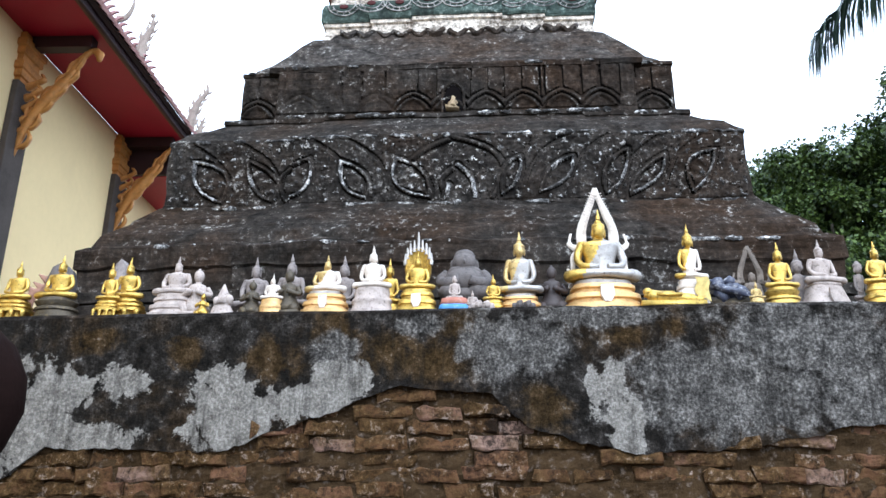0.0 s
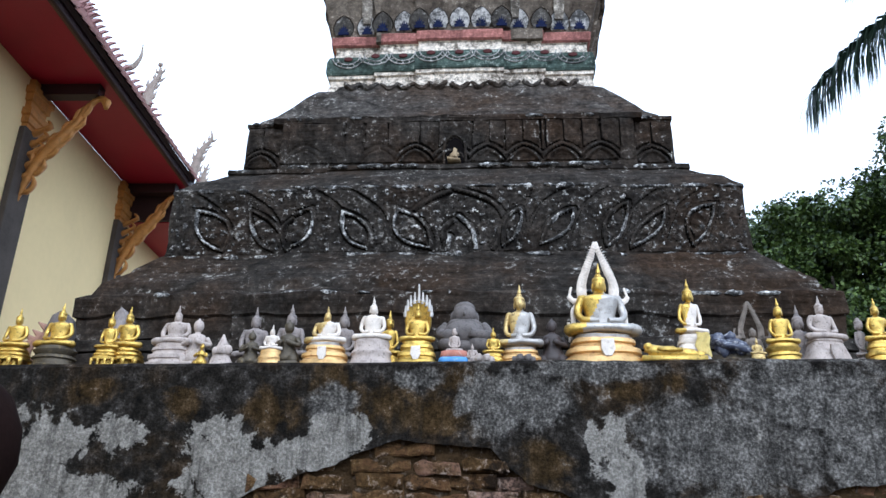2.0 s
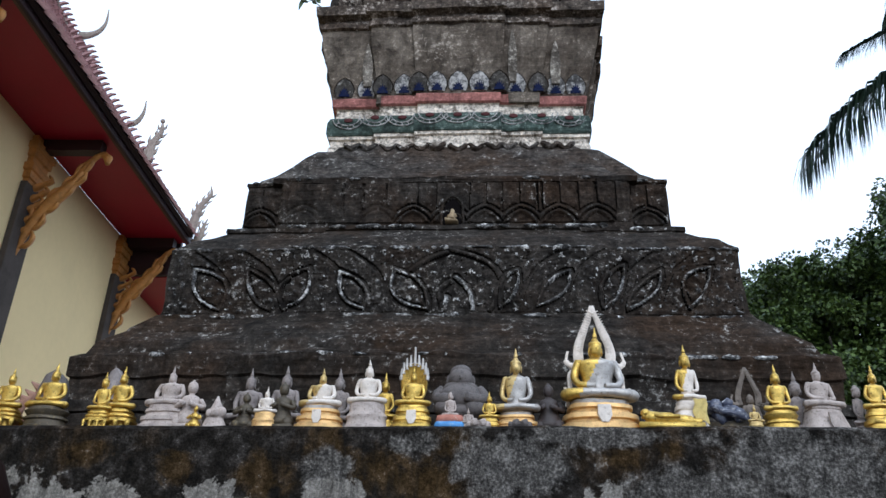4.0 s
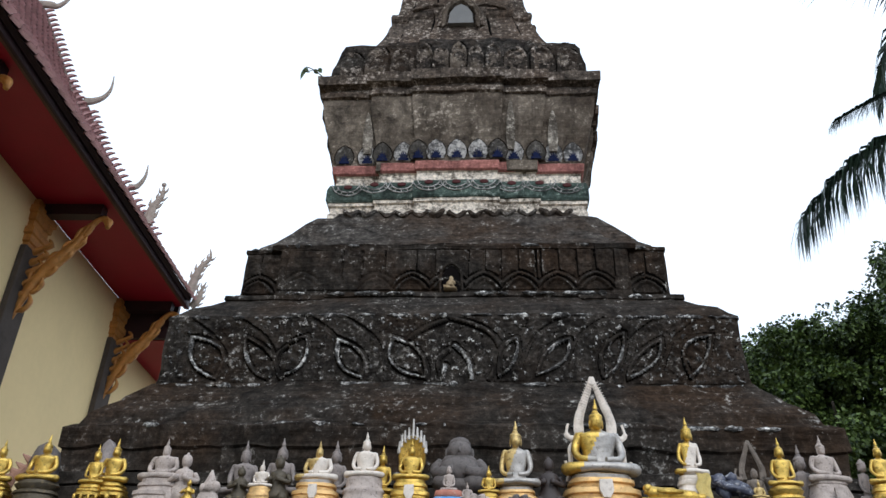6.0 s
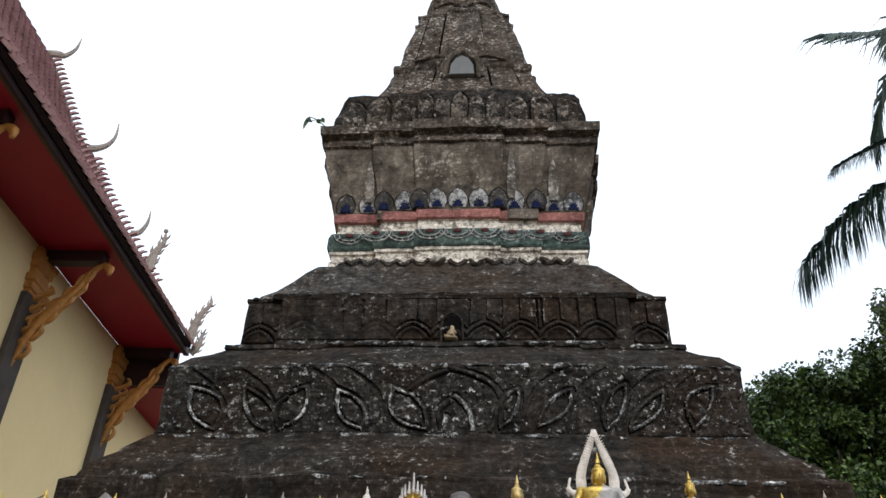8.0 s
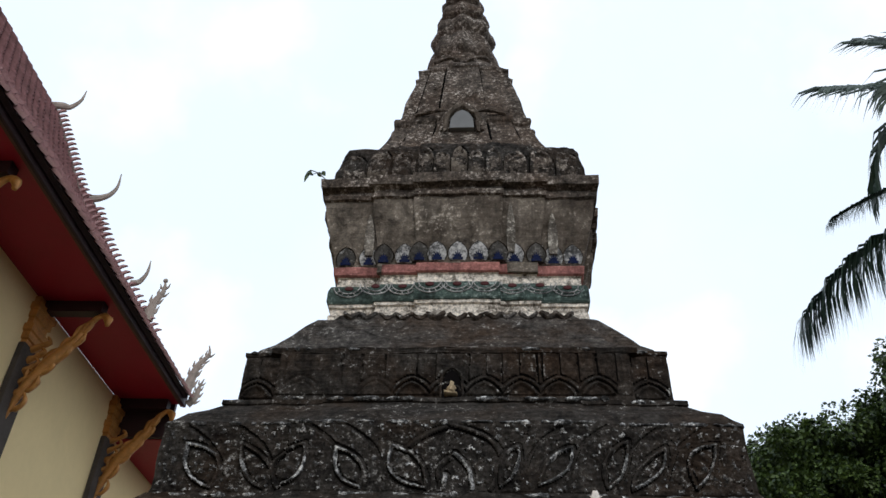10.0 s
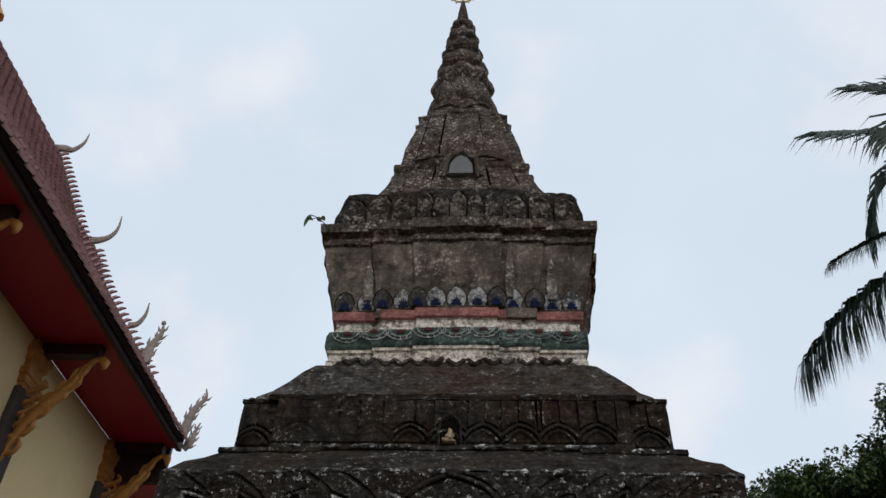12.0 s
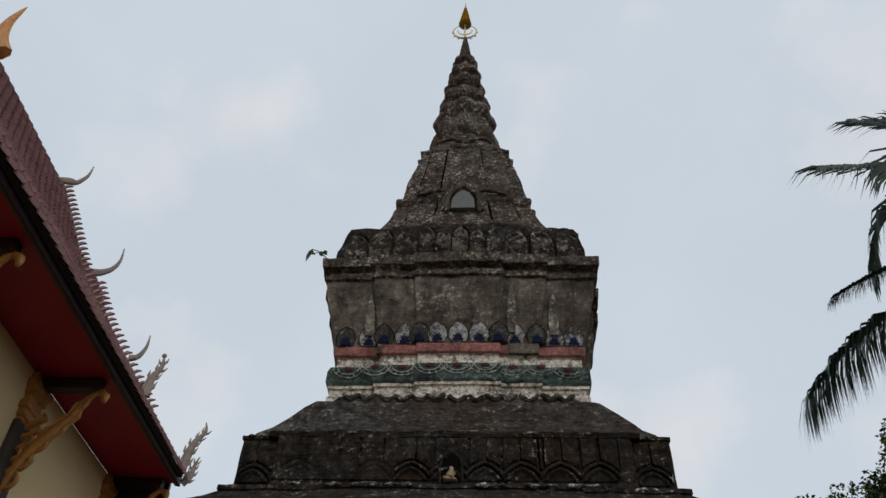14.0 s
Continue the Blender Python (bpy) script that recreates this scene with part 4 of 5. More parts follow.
def neck_off(x):
    return 0.055 if abs(x) < 0.3 else 0.03 if abs(x) < 0.56 else 0.0


def spiked_heart(x, a0, z0, w, h, parent):
    """The dark blue heart: a fan of five points."""
    bm = bmesh.new()
    fan = [(-1, 0.0)]
    for k in range(13):
        a, q = PI * (1 - (k + 0.5) / 13), (1.0 if k % 2 == 0 else 0.58) * (1.0 if k == 6 else 0.86)
        fan.append((1.25 * q * math.cos(a), 0.12 + 0.9 * q * math.sin(a)))
    fan.append((1, 0.0))
    fr = [bm.verts.new((x + w * u, -a0 - 0.013 - 0.02 * v, z0 + h * v)) for u, v in fan]
    bk = [bm.verts.new((x + w * u, -a0 + 0.01 - 0.02 * v, z0 + h * v)) for u, v in fan]
    bm.faces.new(fr)
    for k in range(len(fr)):
        bm.faces.new((fr[k], bk[k], bk[(k + 1) % len(fr)], fr[(k + 1) % len(fr)]))
    return part("blue_heart", bm, BLUE, parent)


PETAL_X = (-0.78, -0.62, -0.513, -0.367, -0.264, -0.142, 0.0, 0.142, 0.275, 0.385, 0.535, 0.653, 0.785)
for k, x in enumerate(PETAL_X):
    o = neck_off(x)
    soiled = k in (0, 2, 4, 8, 10)
    lift = 0.004 if soiled else 0.008
    p = leaf_plate("painted_petal", x, 0.852 + o, 4.775, 0.885 + o, 0.066, 0.138, PETAL_DIM if soiled else PETAL, stupa, lift, "soiled grey petal with a blue heart" if soiled else "worn white petal with a blue heart")
    spiked_heart(x, 0.853 + o, 4.778, 0.034, 0.07, p)
    ridge_part("petal_line", [[(x + s * 0.068 * math.sin(math.pi * min(1, 0.22 + 0.78 * t)) ** 0.7, -(0.852 + o + 0.033 * t) - 0.006, 4.775 + 0.142 * t) for t in (0.1, 0.3, 0.5, 0.7, 0.85, 1.0)] for s in (-1, 1)], 0.0045, STONE, p)
for x, w, h in ((-0.62, 0.034, 0.3), (0.653, 0.034, 0.3), (0.365, 0.03, 0.36)):
    leaf_plate("rain_streak", x, 0.878 + neck_off(x), 4.84, 0.878 + neck_off(x) + 0.28 * h, w, h, STREAK, stupa, 0.012, "pale rain-washed streak of bare plaster")
for x0, x1 in ((0.335, 0.54), (-0.55, -0.52)):
    bm = bmesh.new()
    box(bm, x0, -0.893, 4.69, x1, -0.86, 4.768)
    bmesh.ops.subdivide_edges(bm, edges=bm.edges[:], cuts=3)
    roughen(bm, 0.006, 20)
    part("bare_patch", bm, STONE_TOP, stupa, "bare grey plaster where the pink is lost")
# scallops on the green band
for k in range(-4, 5):
    x = 0.183 * k
    y = -0.874 - neck_off(x)
    for q in (1.0, 0.7):
        ridge_part("scallop", [[(x + 0.105 * q * math.cos(a), y - 0.002, 4.588 - 0.085 * q * math.sin(a)) for a in [math.pi * j / 8 for j in range(9)]]], 0.005, PETAL)
    for a in (0.35, 0.5, 0.65, 0.8, 0.2):
        c, s = math.cos(math.pi * a), math.sin(math.pi * a)
        ridge_part("scallop_ray", [[(x + 0.075 * c, y - 0.002, 4.588 - 0.062 * s), (x + 0.09 * c, y - 0.002, 4.588 - 0.073 * s), (x + 0.1 * c, y - 0.002, 4.588 - 0.082 * s)]], 0.003, PETAL)
    bm = bmesh.new()
    lathe(bm, [(0.03, 0), (0.027, 0.005), (0.01, 0.007)], 12)
    bmesh.ops.transform(bm, matrix=pose(x, y + 0.002, 4.572, 90) @ Matrix.Diagonal((1, 0.55, 1, 1)), verts=bm.verts)
    part("rosette", bm, MAROON, stupa)
# eroded petals of the crown
CROWN = (-0.79, -0.6, -0.41, -0.25, -0.125, 0.0, 0.125, 0.25, 0.41, 0.6, 0.79)


def crown_height(gx, gz):
    fine, mid = grain(gx, gz, 24, 7.0), grain(gx, gz, 7, 4.0)
    h, wear = 0.012 * mid + 0.012 * fine, 0.3 * np.clip(fine, 0, 1)
    for k, x in enumerate(CROWN):
        w, top = (0.085 if abs(x) > 0.3 else 0.06), (0.3 if k % 2 else 0.26)
        u, v = np.abs(gx - x) / w, (gz - 5.5) / top
        r = np.hypot(u, np.clip(v - 0.45, 0, 2) / 0.55)
        on = (v > -0.1) & (v < 1.2)
        h = np.where(on & (r < 1.18) & (r >= 1.0), -0.02, h)
        h = np.where(on & (r < 1.0) & (r > 0.72), 0.03 + 0.01 * mid, h)
        h = np.where(on & (r <= 0.72), 0.012 + 0.02 * np.cos(r * 2) + 0.008 * fine, h)
        wear = np.where(on & (r < 1.0), (0.42 if k != 5 else 0.8) * (0.8 + 1.3 * mid + 0.8 * fine), wear)
    return h, wear


def crown_wear_shade(h, wear, gx, gz):
    # dips between the petals get painted shade, raised faces get wear
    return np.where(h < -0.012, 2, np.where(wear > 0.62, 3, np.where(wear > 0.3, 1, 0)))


def crown_depth(gx, gz):
    a = np.interp(gz, [5.48, 5.55, 5.66, 5.8, 5.88], [0.92, 0.925, 0.915, 0.885, 0.862])
    return a + 0.004 + np.where(np.abs(gx) < 0.35 * a, 0.05, np.where(np.abs(gx) < 0.62 * a, 0.03, 0.0))


carve("crown_relief", -0.87, 0.87, 5.49, 5.87, 0.009, crown_depth, crown_height, crown_wear_shade, [STONE_B, STONE_SPIRE, GROOVE_SHADE, STONE_TOP], "eroded pointed petals round the crown")
# dark strips that paint shade into the corners between the panels of the spire
for u, low in ((0.36, 0.04), (0.74, 0.0)):
    for side in (-1, 1):
        for (a0, z0), (a1, z1) in (((0.535, 6.56), (0.402, 7.28)), ((0.64, 6.15), (0.565, 6.42))):
            seam = []
            for j in range(7):
                a, z = a0 + (a1 - a0) * j / 6, z0 + (z1 - z0) * j / 6
                seam.append((side * (u * a + 0.01) - 0.012 * (z - 6.1), -a - low - 0.002, z))
            ridge_part("panel_corner_shade", [seam], 0.011, GROOVE_SHADE)
# plaque at the foot of the spire
bm = bmesh.new()
for y0, y1, s in ((-0.73, -0.6, 1.0),):
    pr = [(-0.1, 6.25), (0.1, 6.25), (0.09, 6.36), (0.05, 6.43), (0, 6.46), (-0.05, 6.43), (-0.09, 6.36)]
    skin(bm, [[(x, y0, z) for x, z in pr], [(x, y1, z) for x, z in pr]])
pq = part("plaque", bm, plain("grey_cement", (0.19, 0.19, 0.187), 0.8, 0, 0.15, 9, 0.2), stupa, "grey pointed cement plaque")
ridge_part("plaque_frame", [[(-0.17, -0.69, 6.25), (-0.15, -0.69, 6.4), (-0.08, -0.69, 6.5), (0, -0.69, 6.56), (0.08, -0.69, 6.5), (0.15, -0.69, 6.4), (0.17, -0.69, 6.25)]], 0.026, STONE_SPIRE, pq)
ridge_part("plaque_surround", [[(-0.135, -0.72, 6.22), (-0.125, -0.72, 6.38), (-0.07, -0.72, 6.46), (0, -0.72, 6.51), (0.07, -0.72, 6.46), (0.125, -0.72, 6.38), (0.135, -0.72, 6.22)]], 0.03, STONE_TOP, pq)
for z, a, w in ((6.52, 0.6, 0.2), (7.44, 0.4, 0.14)):
    for x in (-w, w):
        ridge_part("bead_moulding", [[(x - w * 0.9 - 0.02, -a - 0.03, z - 0.02), (x, -a - 0.05, z + 0.02), (x + w * 0.9 - 0.02, -a - 0.03, z - 0.02)]], 0.02, STONE_SPIRE)
# niche with a small figure
# solid arch, not a hollow: the shade inside is its near-black colour
bm = bmesh.new()
arch = [(-0.05, 0), (-0.05, 0.1), (-0.034, 0.145), (0, 0.172), (0.034, 0.145), (0.05, 0.1), (0.05, 0)]
skin(bm, [[(x, -1.288, 3.555 + z) for x, z in arch], [(x, -1.2, 3.555 + z) for x, z in arch]])
part("niche", bm, plain("niche_shade", (0.006, 0.005, 0.005), 1.0), stupa, "small arched niche, its inner shade painted near-black")
ridge_part("niche_rim", [[(x * 1.2, -1.29, 3.555 + z * 1.08) for x, z in arch]], 0.009, STONE)
bm = bmesh.new()
lathe(bm, [(0.036, 0), (0.034, 0.012), (0.02, 0.025), (0.024, 0.04), (0.014, 0.06), (0.012, 0.078), (0.003, 0.095)], 10, (0, 0, 0))
box(bm, -0.036, -0.03, -0.014, 0.036, 0.04, -0.001)
bmesh.ops.scale(bm, vec=(1.0, 1.0, 0.75), verts=bm.verts)
roughen(bm, 0.014, 45)
fig = part("small_figure", bm, plain("ochre_stone", (0.42, 0.32, 0.2), 0.9, 0, 0.5, 60, 0.8, (0.14, 0.1, 0.06)), None, "", True)
fig.location = (SX - 0.002, SY - 1.315, 3.57)
tagged(fig, "tiny pale figure in the stupa's niche", "statue")
# gilt crescent finial
fin = thing("gilt_finial", (SX - 0.062, SY, 9.84), "gilt metal finial of rings and an openwork cone on the spire", "finial")
bm = bmesh.new()
tube(bm, [(0, 0, -0.05), (0, 0, 0.82)], [0.012, 0.006], 6)
part("rod", bm, GOLD_OLD, fin)
bm = bmesh.new()
tube(bm, [(0.14 * math.sin(a), 0, 0.17 - 0.14 * math.cos(a)) for a in [radians(-150 + 12.5 * k) for k in range(25)]], [0.004 + 0.008 * math.sin(math.pi * k / 24) for k in range(25)], 6)
for k in range(7):
    a = radians(-90 + 30 * k)
    blob(bm, (0.145 * math.sin(a), 0, 0.17 - 0.145 * math.cos(a) - 0.02), (0.012, 0.012, 0.018), 6, 4)
part("crescent", bm, GOLD_OLD, fin)
bm = bmesh.new()
tube(bm, [(0.085 * math.sin(a), 0, 0.19 - 0.085 * math.cos(a)) for a in [radians(-100 + 12.5 * k) for k in range(17)]], 0.006, 6)
part("inner_crescent", bm, GOLD_OLD, fin)
bm = bmesh.new()
for k in range(9):
    z = 0.33 + 0.05 * k
    r = 0.078 * (1 - k / 9.5)
    lathe(bm, [(r * 0.7, z - 0.004), (r, z), (r * 0.72, z + 0.006), (r * 0.45, z + 0.045)], 12)
part("cone", bm, GOLD, fin, "gilt openwork cone")
# a weed on the cornice
weed = thing("weed", (SX - 0.98, SY - 1.0, 5.46), "drooping weed sprouting from the cornice corner", "plant")
bm = bmesh.new()
tube(bm, smooth_line([(0.02, 0, -0.02), (-0.06, 0, 0.06), (-0.12, 0, 0.09)], 4), 0.004, 5)
tube(bm, smooth_line([(-0.06, 0, 0.06), (-0.1, 0, 0.05), (-0.14, 0, 0.06)], 4), 0.003, 5)
part("stem", bm, BARK, weed)
for lx, lz, dx, dz in ((-0.12, 0.09, -0.03, -0.12), (-0.13, 0.085, 0.04, -0.05), (-0.05, 0.07, 0.02, -0.05), (-0.02, 0.08, 0.02, -0.05)):
    bm = bmesh.new()
    tube(bm, smooth_line([(lx, 0, lz), (lx + dx * 0.5 - 0.008, 0.01, lz + dz * 0.45), (lx + dx, 0, lz + dz)], 4), [0.004, 0.012, 0.016, 0.016, 0.015, 0.012, 0.008, 0.004, 0.002], 6, 0, 0.25)
    part("leaf", bm, LEAF, weed)


# ---- statues along the wall ----
def ellipse_steps(bm, w, z0, z1, prof, square, mi, n=32, bands=None):
    """A pedestal: rings of (share of the width, share of the height), round or boxy."""
    rings = []
    f0 = len(bm.faces)
    for s, t in prof:
        ring = []
        for k in range(n):
            a = 2 * math.pi * (k + 0.5) / n
            c, d = math.cos(a), math.sin(a)
            q = (abs(c) ** square + abs(d) ** square) ** (-1 / square)
            ring.append((0.5 * w * s * c * q, 0.36 * w * s * d * q, z0 + (z1 - z0) * t))
        rings.append(ring)
    skin(bm, rings, mi=mi)
    if bands:
        bm.faces.ensure_lookup_table()
        for j, fc in enumerate(bm.faces[f0:f0 + n * (len(prof) - 1)]):
            if (j // n) in bands:
                fc.material_index = bands[j // n]


STEP = [(1, 0), (1, 0.2), (0.92, 0.22), (0.85, 0.34), (0.93, 0.38), (0.92, 0.52), (0.78, 0.56), (0.72, 0.68), (0.8, 0.72), (0.78, 0.84), (0.68, 0.86), (0.7, 0.97), (0.66, 1)]
ROUND = [(1, 0), (1, 0.12), (0.9, 0.2), (0.86, 0.42), (0.92, 0.5), (0.86, 0.6), (0.78, 0.66), (0.8, 0.85), (0.76, 1)]
LOTUS = [(1, 0), (1.0, 0.14), (0.9, 0.2), (0.88, 0.4), (0.98, 0.46), (0.96, 0.56), (0.82, 0.62), (0.93, 0.74), (0.98, 0.84), (0.86, 0.92), (0.84, 1)]
TRAP = [(1, 0), (1, 0.08), (0.86, 0.3), (0.76, 0.55), (0.66, 0.8), (0.62, 0.9), (0.66, 0.93), (0.64, 1)]


def sitter(bm, w, z0, h, plump=1.0):
    """A plain cross-legged figure, facing -y: broad folded legs, narrow waist, square shoulders."""
    blob(bm, (0, 0.0, z0 + 0.07 * h), (0.4 * w, 0.25 * w, 0.075 * h), 24, 8)
    for s in (-1, 1):
        thigh = smooth_line([(s * 0.14 * w, 0.06 * w, z0 + 0.11 * h), (s * 0.36 * w, -0.02 * w, z0 + 0.1 * h), (s * 0.46 * w, -0.12 * w, z0 + 0.08 * h), (s * 0.34 * w, -0.24 * w, z0 + 0.075 * h), (s * 0.08 * w, -0.28 * w, z0 + 0.085 * h), (-s * 0.16 * w, -0.25 * w, z0 + 0.1 * h)], 5)
        n = len(thigh)
        tube(bm, thigh, [w * (0.1 - 0.055 * (k / (n - 1)) ** 1.5) for k in range(n)], 10)
        arm = smooth_line([(s * 0.235 * w * plump, 0.02 * w, z0 + 0.545 * h), (s * 0.295 * w * plump, 0.02 * w, z0 + 0.43 * h), (s * 0.315 * w * plump, -0.02 * w, z0 + 0.31 * h), (s * 0.25 * w, -0.15 * w, z0 + 0.205 * h), (s * 0.06 * w, -0.23 * w, z0 + 0.18 * h)], 5)
        n = len(arm)
        tube(bm, arm, [w * (0.068 - 0.028 * k / (n - 1)) for k in range(n)], 10)
        blob(bm, (s * 0.225 * w * plump, 0.02 * w, z0 + 0.545 * h), (0.075 * w, 0.07 * w, 0.035 * h), 12, 6)
    knots = [(0.23, 0.08), (0.215, 0.15), (0.205, 0.22), (0.212, 0.3), (0.232, 0.38), (0.252, 0.46), (0.262, 0.51), (0.245, 0.55), (0.14, 0.585), (0.08, 0.605), (0.072, 0.66)]
    prof = [(float(np.interp(t, [q[1] for q in knots], [q[0] for q in knots])) * w * (plump if t < 0.5 else 1), z0 + t * h) for t in [0.08 + 0.58 * k / 30 for k in range(31)]]
    lathe(bm, prof, 44, (0, 0.02 * w, 0), 1, 0.62)
    r = 0.1 * h
    blob(bm, (0, -0.04 * r, z0 + 0.712 * h), (r * 0.78, r * 0.86, r * 1.1), 18, 12)
    blob(bm, (0, -0.84 * r, z0 + 0.7 * h), (r * 0.1, r * 0.16, r * 0.3), 8, 6)
    for s in (-1, 1):
        blob(bm, (s * r * 0.8, 0.05 * r, z0 + 0.685 * h), (r * 0.12, r * 0.2, r * 0.62), 8, 7)
    blob(bm, (0, 0.1 * r, z0 + 0.775 * h), (r * 0.84, r * 0.9, r * 0.6), 18, 8)
    blob(bm, (0, 0.1 * r, z0 + 0.835 * h), (r * 0.46, r * 0.46, r * 0.42), 14, 6)


def statue(x, y, z, h, w, style, body, seat, share, label, turn=0.0, robe=None, extra=None, top=True):
    bm = bmesh.new()
    hs, fw = h * share * 0.76, w * (1.0 if share < 0.36 else 0.9 if share < 0.48 else 0.82)
    prof, sq = {"step": (STEP, 3.2), "legs": (STEP, 3.5), "round": (ROUND, 2.2), "lotus": (LOTUS, 2.0), "trap": (TRAP, 4)}[style]
    if style == "legs":
        ellipse_steps(bm, w, hs * 0.42, hs, prof, sq, 1)
        ellipse_steps(bm, w * 0.92, 0, hs * 0.08, [(1, 0), (1, 1)], sq, 1)
        ellipse_steps(bm, w * 0.6, hs * 0.05, hs * 0.45, [(1, 0), (1, 1)], sq, 1)
        for lx, ly in ((-0.42, -0.26), (0.42, -0.26), (-0.14, -0.3), (0.14, -0.3), (-0.42, 0.22), (0.42, 0.22)):
            lathe(bm, [(0.06 * w, 0), (0.075 * w, 0.08 * hs), (0.04 * w, 0.16 * hs), (0.07 * w, 0.3 * hs), (0.08 * w, 0.42 * hs), (0.05 * w, 0.48 * hs)], 8, (lx * w, ly * w, 0), mi=1)
    else:
        ellipse_steps(bm, w, 0, hs, prof, sq, 1, bands={10: 4} if seat is ORANGE and style == "step" else None)
    f0 = len(bm.faces)
    sitter(bm, fw, hs - 0.01 * h, (h - hs) * (1.0 if top else 1.12))
    if top:
        H = h - hs
        lathe(bm, [(0.03 * H, hs + 0.86 * H), (0.032 * H, hs + 0.89 * H), (0.016 * H, hs + 0.93 * H), (0.005 * H, hs + H)], 8)
    if robe:
        bm.faces.ensure_lookup_table()
        H = h - hs
        for fc in bm.faces[f0:]:
            c = fc.calc_center_median()
            if hs - 0.02 * H < c.z < hs + 0.6 * H and c.x > fw * (-0.3 + 0.6 * (c.z - hs) / H):
                fc.material_index = 2
    if extra:
        extra(bm, w, h, hs)
    roughen(bm, 0.0022, 40, x)
    ob = part("seated_statue", bm, [body, seat, robe or body, WHITE, SILVER], None, "", True)
    ob.data.set_sharp_from_angle(angle=radians(48))
    ob.matrix_world = pose(x, y, z, 0, 0, turn)
    tagged(ob, label, "statue", "statues along the wall")
    return ob


def serpent_hood(bm, w, h, hs):
    H = h - hs
    mid, rx, rz = hs + 0.6 * H, 0.31 * w, 0.5 * H
    ring = [2 * math.pi * k / 24 for k in range(24)]
    skin(bm, [[(rx * q * math.cos(t), 0.1 * w + dy, mid + rz * q * math.sin(t)) for t in ring] for q, dy in ((0.3, 0.012), (0.85, 0.0), (1.0, -0.008), (1.08, 0.0), (1.05, 0.014), (0.3, 0.024))])
    for k in range(9):
        t = radians(18 + 18 * k)
        c = Vector((rx * 1.08 * math.cos(t), 0.1 * w, mid + rz * 1.04 * math.sin(t)))
        lathe(bm, [(0.05 * w, -0.012), (0.058 * w, 0.002), (0.032 * w, 0.01), (0.036 * w, 0.015), (0.003, 0.036 + (0.03 if k == 4 else 0))], 8, c, mi=4)


def flame_arch(hh, ww, mi):
    def add(bm, w, h, hs):
        for s in (-1, 1):
            yy = 0.1 * w
            leg = smooth_line([(s * ww * 0.53, yy, hs - 0.01), (s * ww * 0.47, yy, hs + hh * 0.15), (s * ww * 0.45, yy, hs + hh * 0.3), (s * ww * 0.31, yy, hs + hh * 0.385)], 5)
            tube(bm, leg, [0.042 * ww] * len(leg), 8, mi, 0.6)
            pts = smooth_line([(s * ww * 0.27, yy, hs + hh * 0.37), (s * ww * 0.29, yy, hs + hh * 0.47), (s * ww * 0.28, yy, hs + hh * 0.57), (s * ww * 0.2, yy, hs + hh * 0.7), (s * ww * 0.09, yy, hs + hh * 0.85), (0, yy, hs + hh)], 6)
            n = len(pts)
            tube(bm, pts, [0.085 * ww * (1.1 - 0.7 * (k / n) ** 2) for k in range(n)], 10, mi, 0.35)
            for k in range(n // 3, n - 3):
                tube(bm, [pts[k] + Vector((-s * 0.05 * ww, -0.03 * ww, -0.03 * ww)), pts[k] + Vector((s * 0.075 * ww, -0.02 * ww, 0.03 * ww))], [0.012 * ww, 0.008 * ww], 5, mi)
            o = Vector((s * ww * 0.33, yy - 0.02 * ww, hs + hh * 0.38))
            tube(bm, smooth_line([o, o + Vector((s * 0.12 * ww, 0, 0)), o + Vector((s * 0.185 * ww, 0, 0.08 * ww)), o + Vector((s * 0.15 * ww, 0, 0.26 * ww))], 5), [0.06 * ww] * 6 + [0.05 * ww] * 5 + [0.025 * ww] * 4 + [0.005], 7, mi, 0.7)
            o = Vector((s * ww * 0.45, 0.08 * w, hs + 0.02))
            for q in range(3):
                tube(bm, smooth_line([o, o + Vector((s * 0.09 * ww, -0.01, 0.03 * ww)), o + Vector((s * (0.06 + 0.03 * q) * ww, -0.01, (0.1 + 0.05 * q) * ww))], 4), [0.035 * ww] * 5 + [0.025 * ww] * 3 + [0.006], 6, mi)
    return add


def tablet(col, sx=0.28):
    def add(bm, w, h, hs):
        pr = [(-sx / 2.6 * w, hs * 0.72), (sx / 2.6 * w, hs * 0.74), (sx / 2.4 * w, hs * 0.4), (sx / 5 * w, hs * 0.2), (-sx / 5 * w, hs * 0.2), (-sx / 2.4 * w, hs * 0.42)]
        skin(bm, [[(x, -0.375 * w, z) for x, z in pr], [(x, -0.33 * w, z) for x, z in pr]], mi=col)
    return add


def both(*fs):
    def add(bm, w, h, hs):
        for q in fs:
            q(bm, w, h, hs)
    return add


statue(-1.870, 2.900, 2.139, 0.250, 0.144, "legs", GOLD, GOLD, 0.45, "gold seated statue on a footed gold throne")
statue(-1.699, 2.900, 2.141, 0.269, 0.173, "lotus", GOLD, BRONZE, 0.42, "gold seated statue on a dark bronze lotus base")
statue(-1.485, 2.880, 2.143, 0.225, 0.097, "legs", GOLD, GOLD, 0.42, "small gold seated statue on a footed base")
statue(-1.439, 2.930, 2.143, 0.262, 0.152, "legs", GOLD, GOLD, 0.45, "gold seated statue on a wide footed throne")
statue(-1.240, 2.920, 2.144, 0.261, 0.193, "step", PALE, PALE, 0.5, "chalky white seated statue on a stepped base")
statue(-0.960, 3.020, 2.147, 0.283, 0.157, "step", GREY, GREY, 0.3, "grey stone seated statue with a pale sash", 10, extra=None)
statue(-0.816, 3.020, 2.148, 0.294, 0.161, "step", GREY, GREY, 0.3, "grey stone seated statue with folded arms")
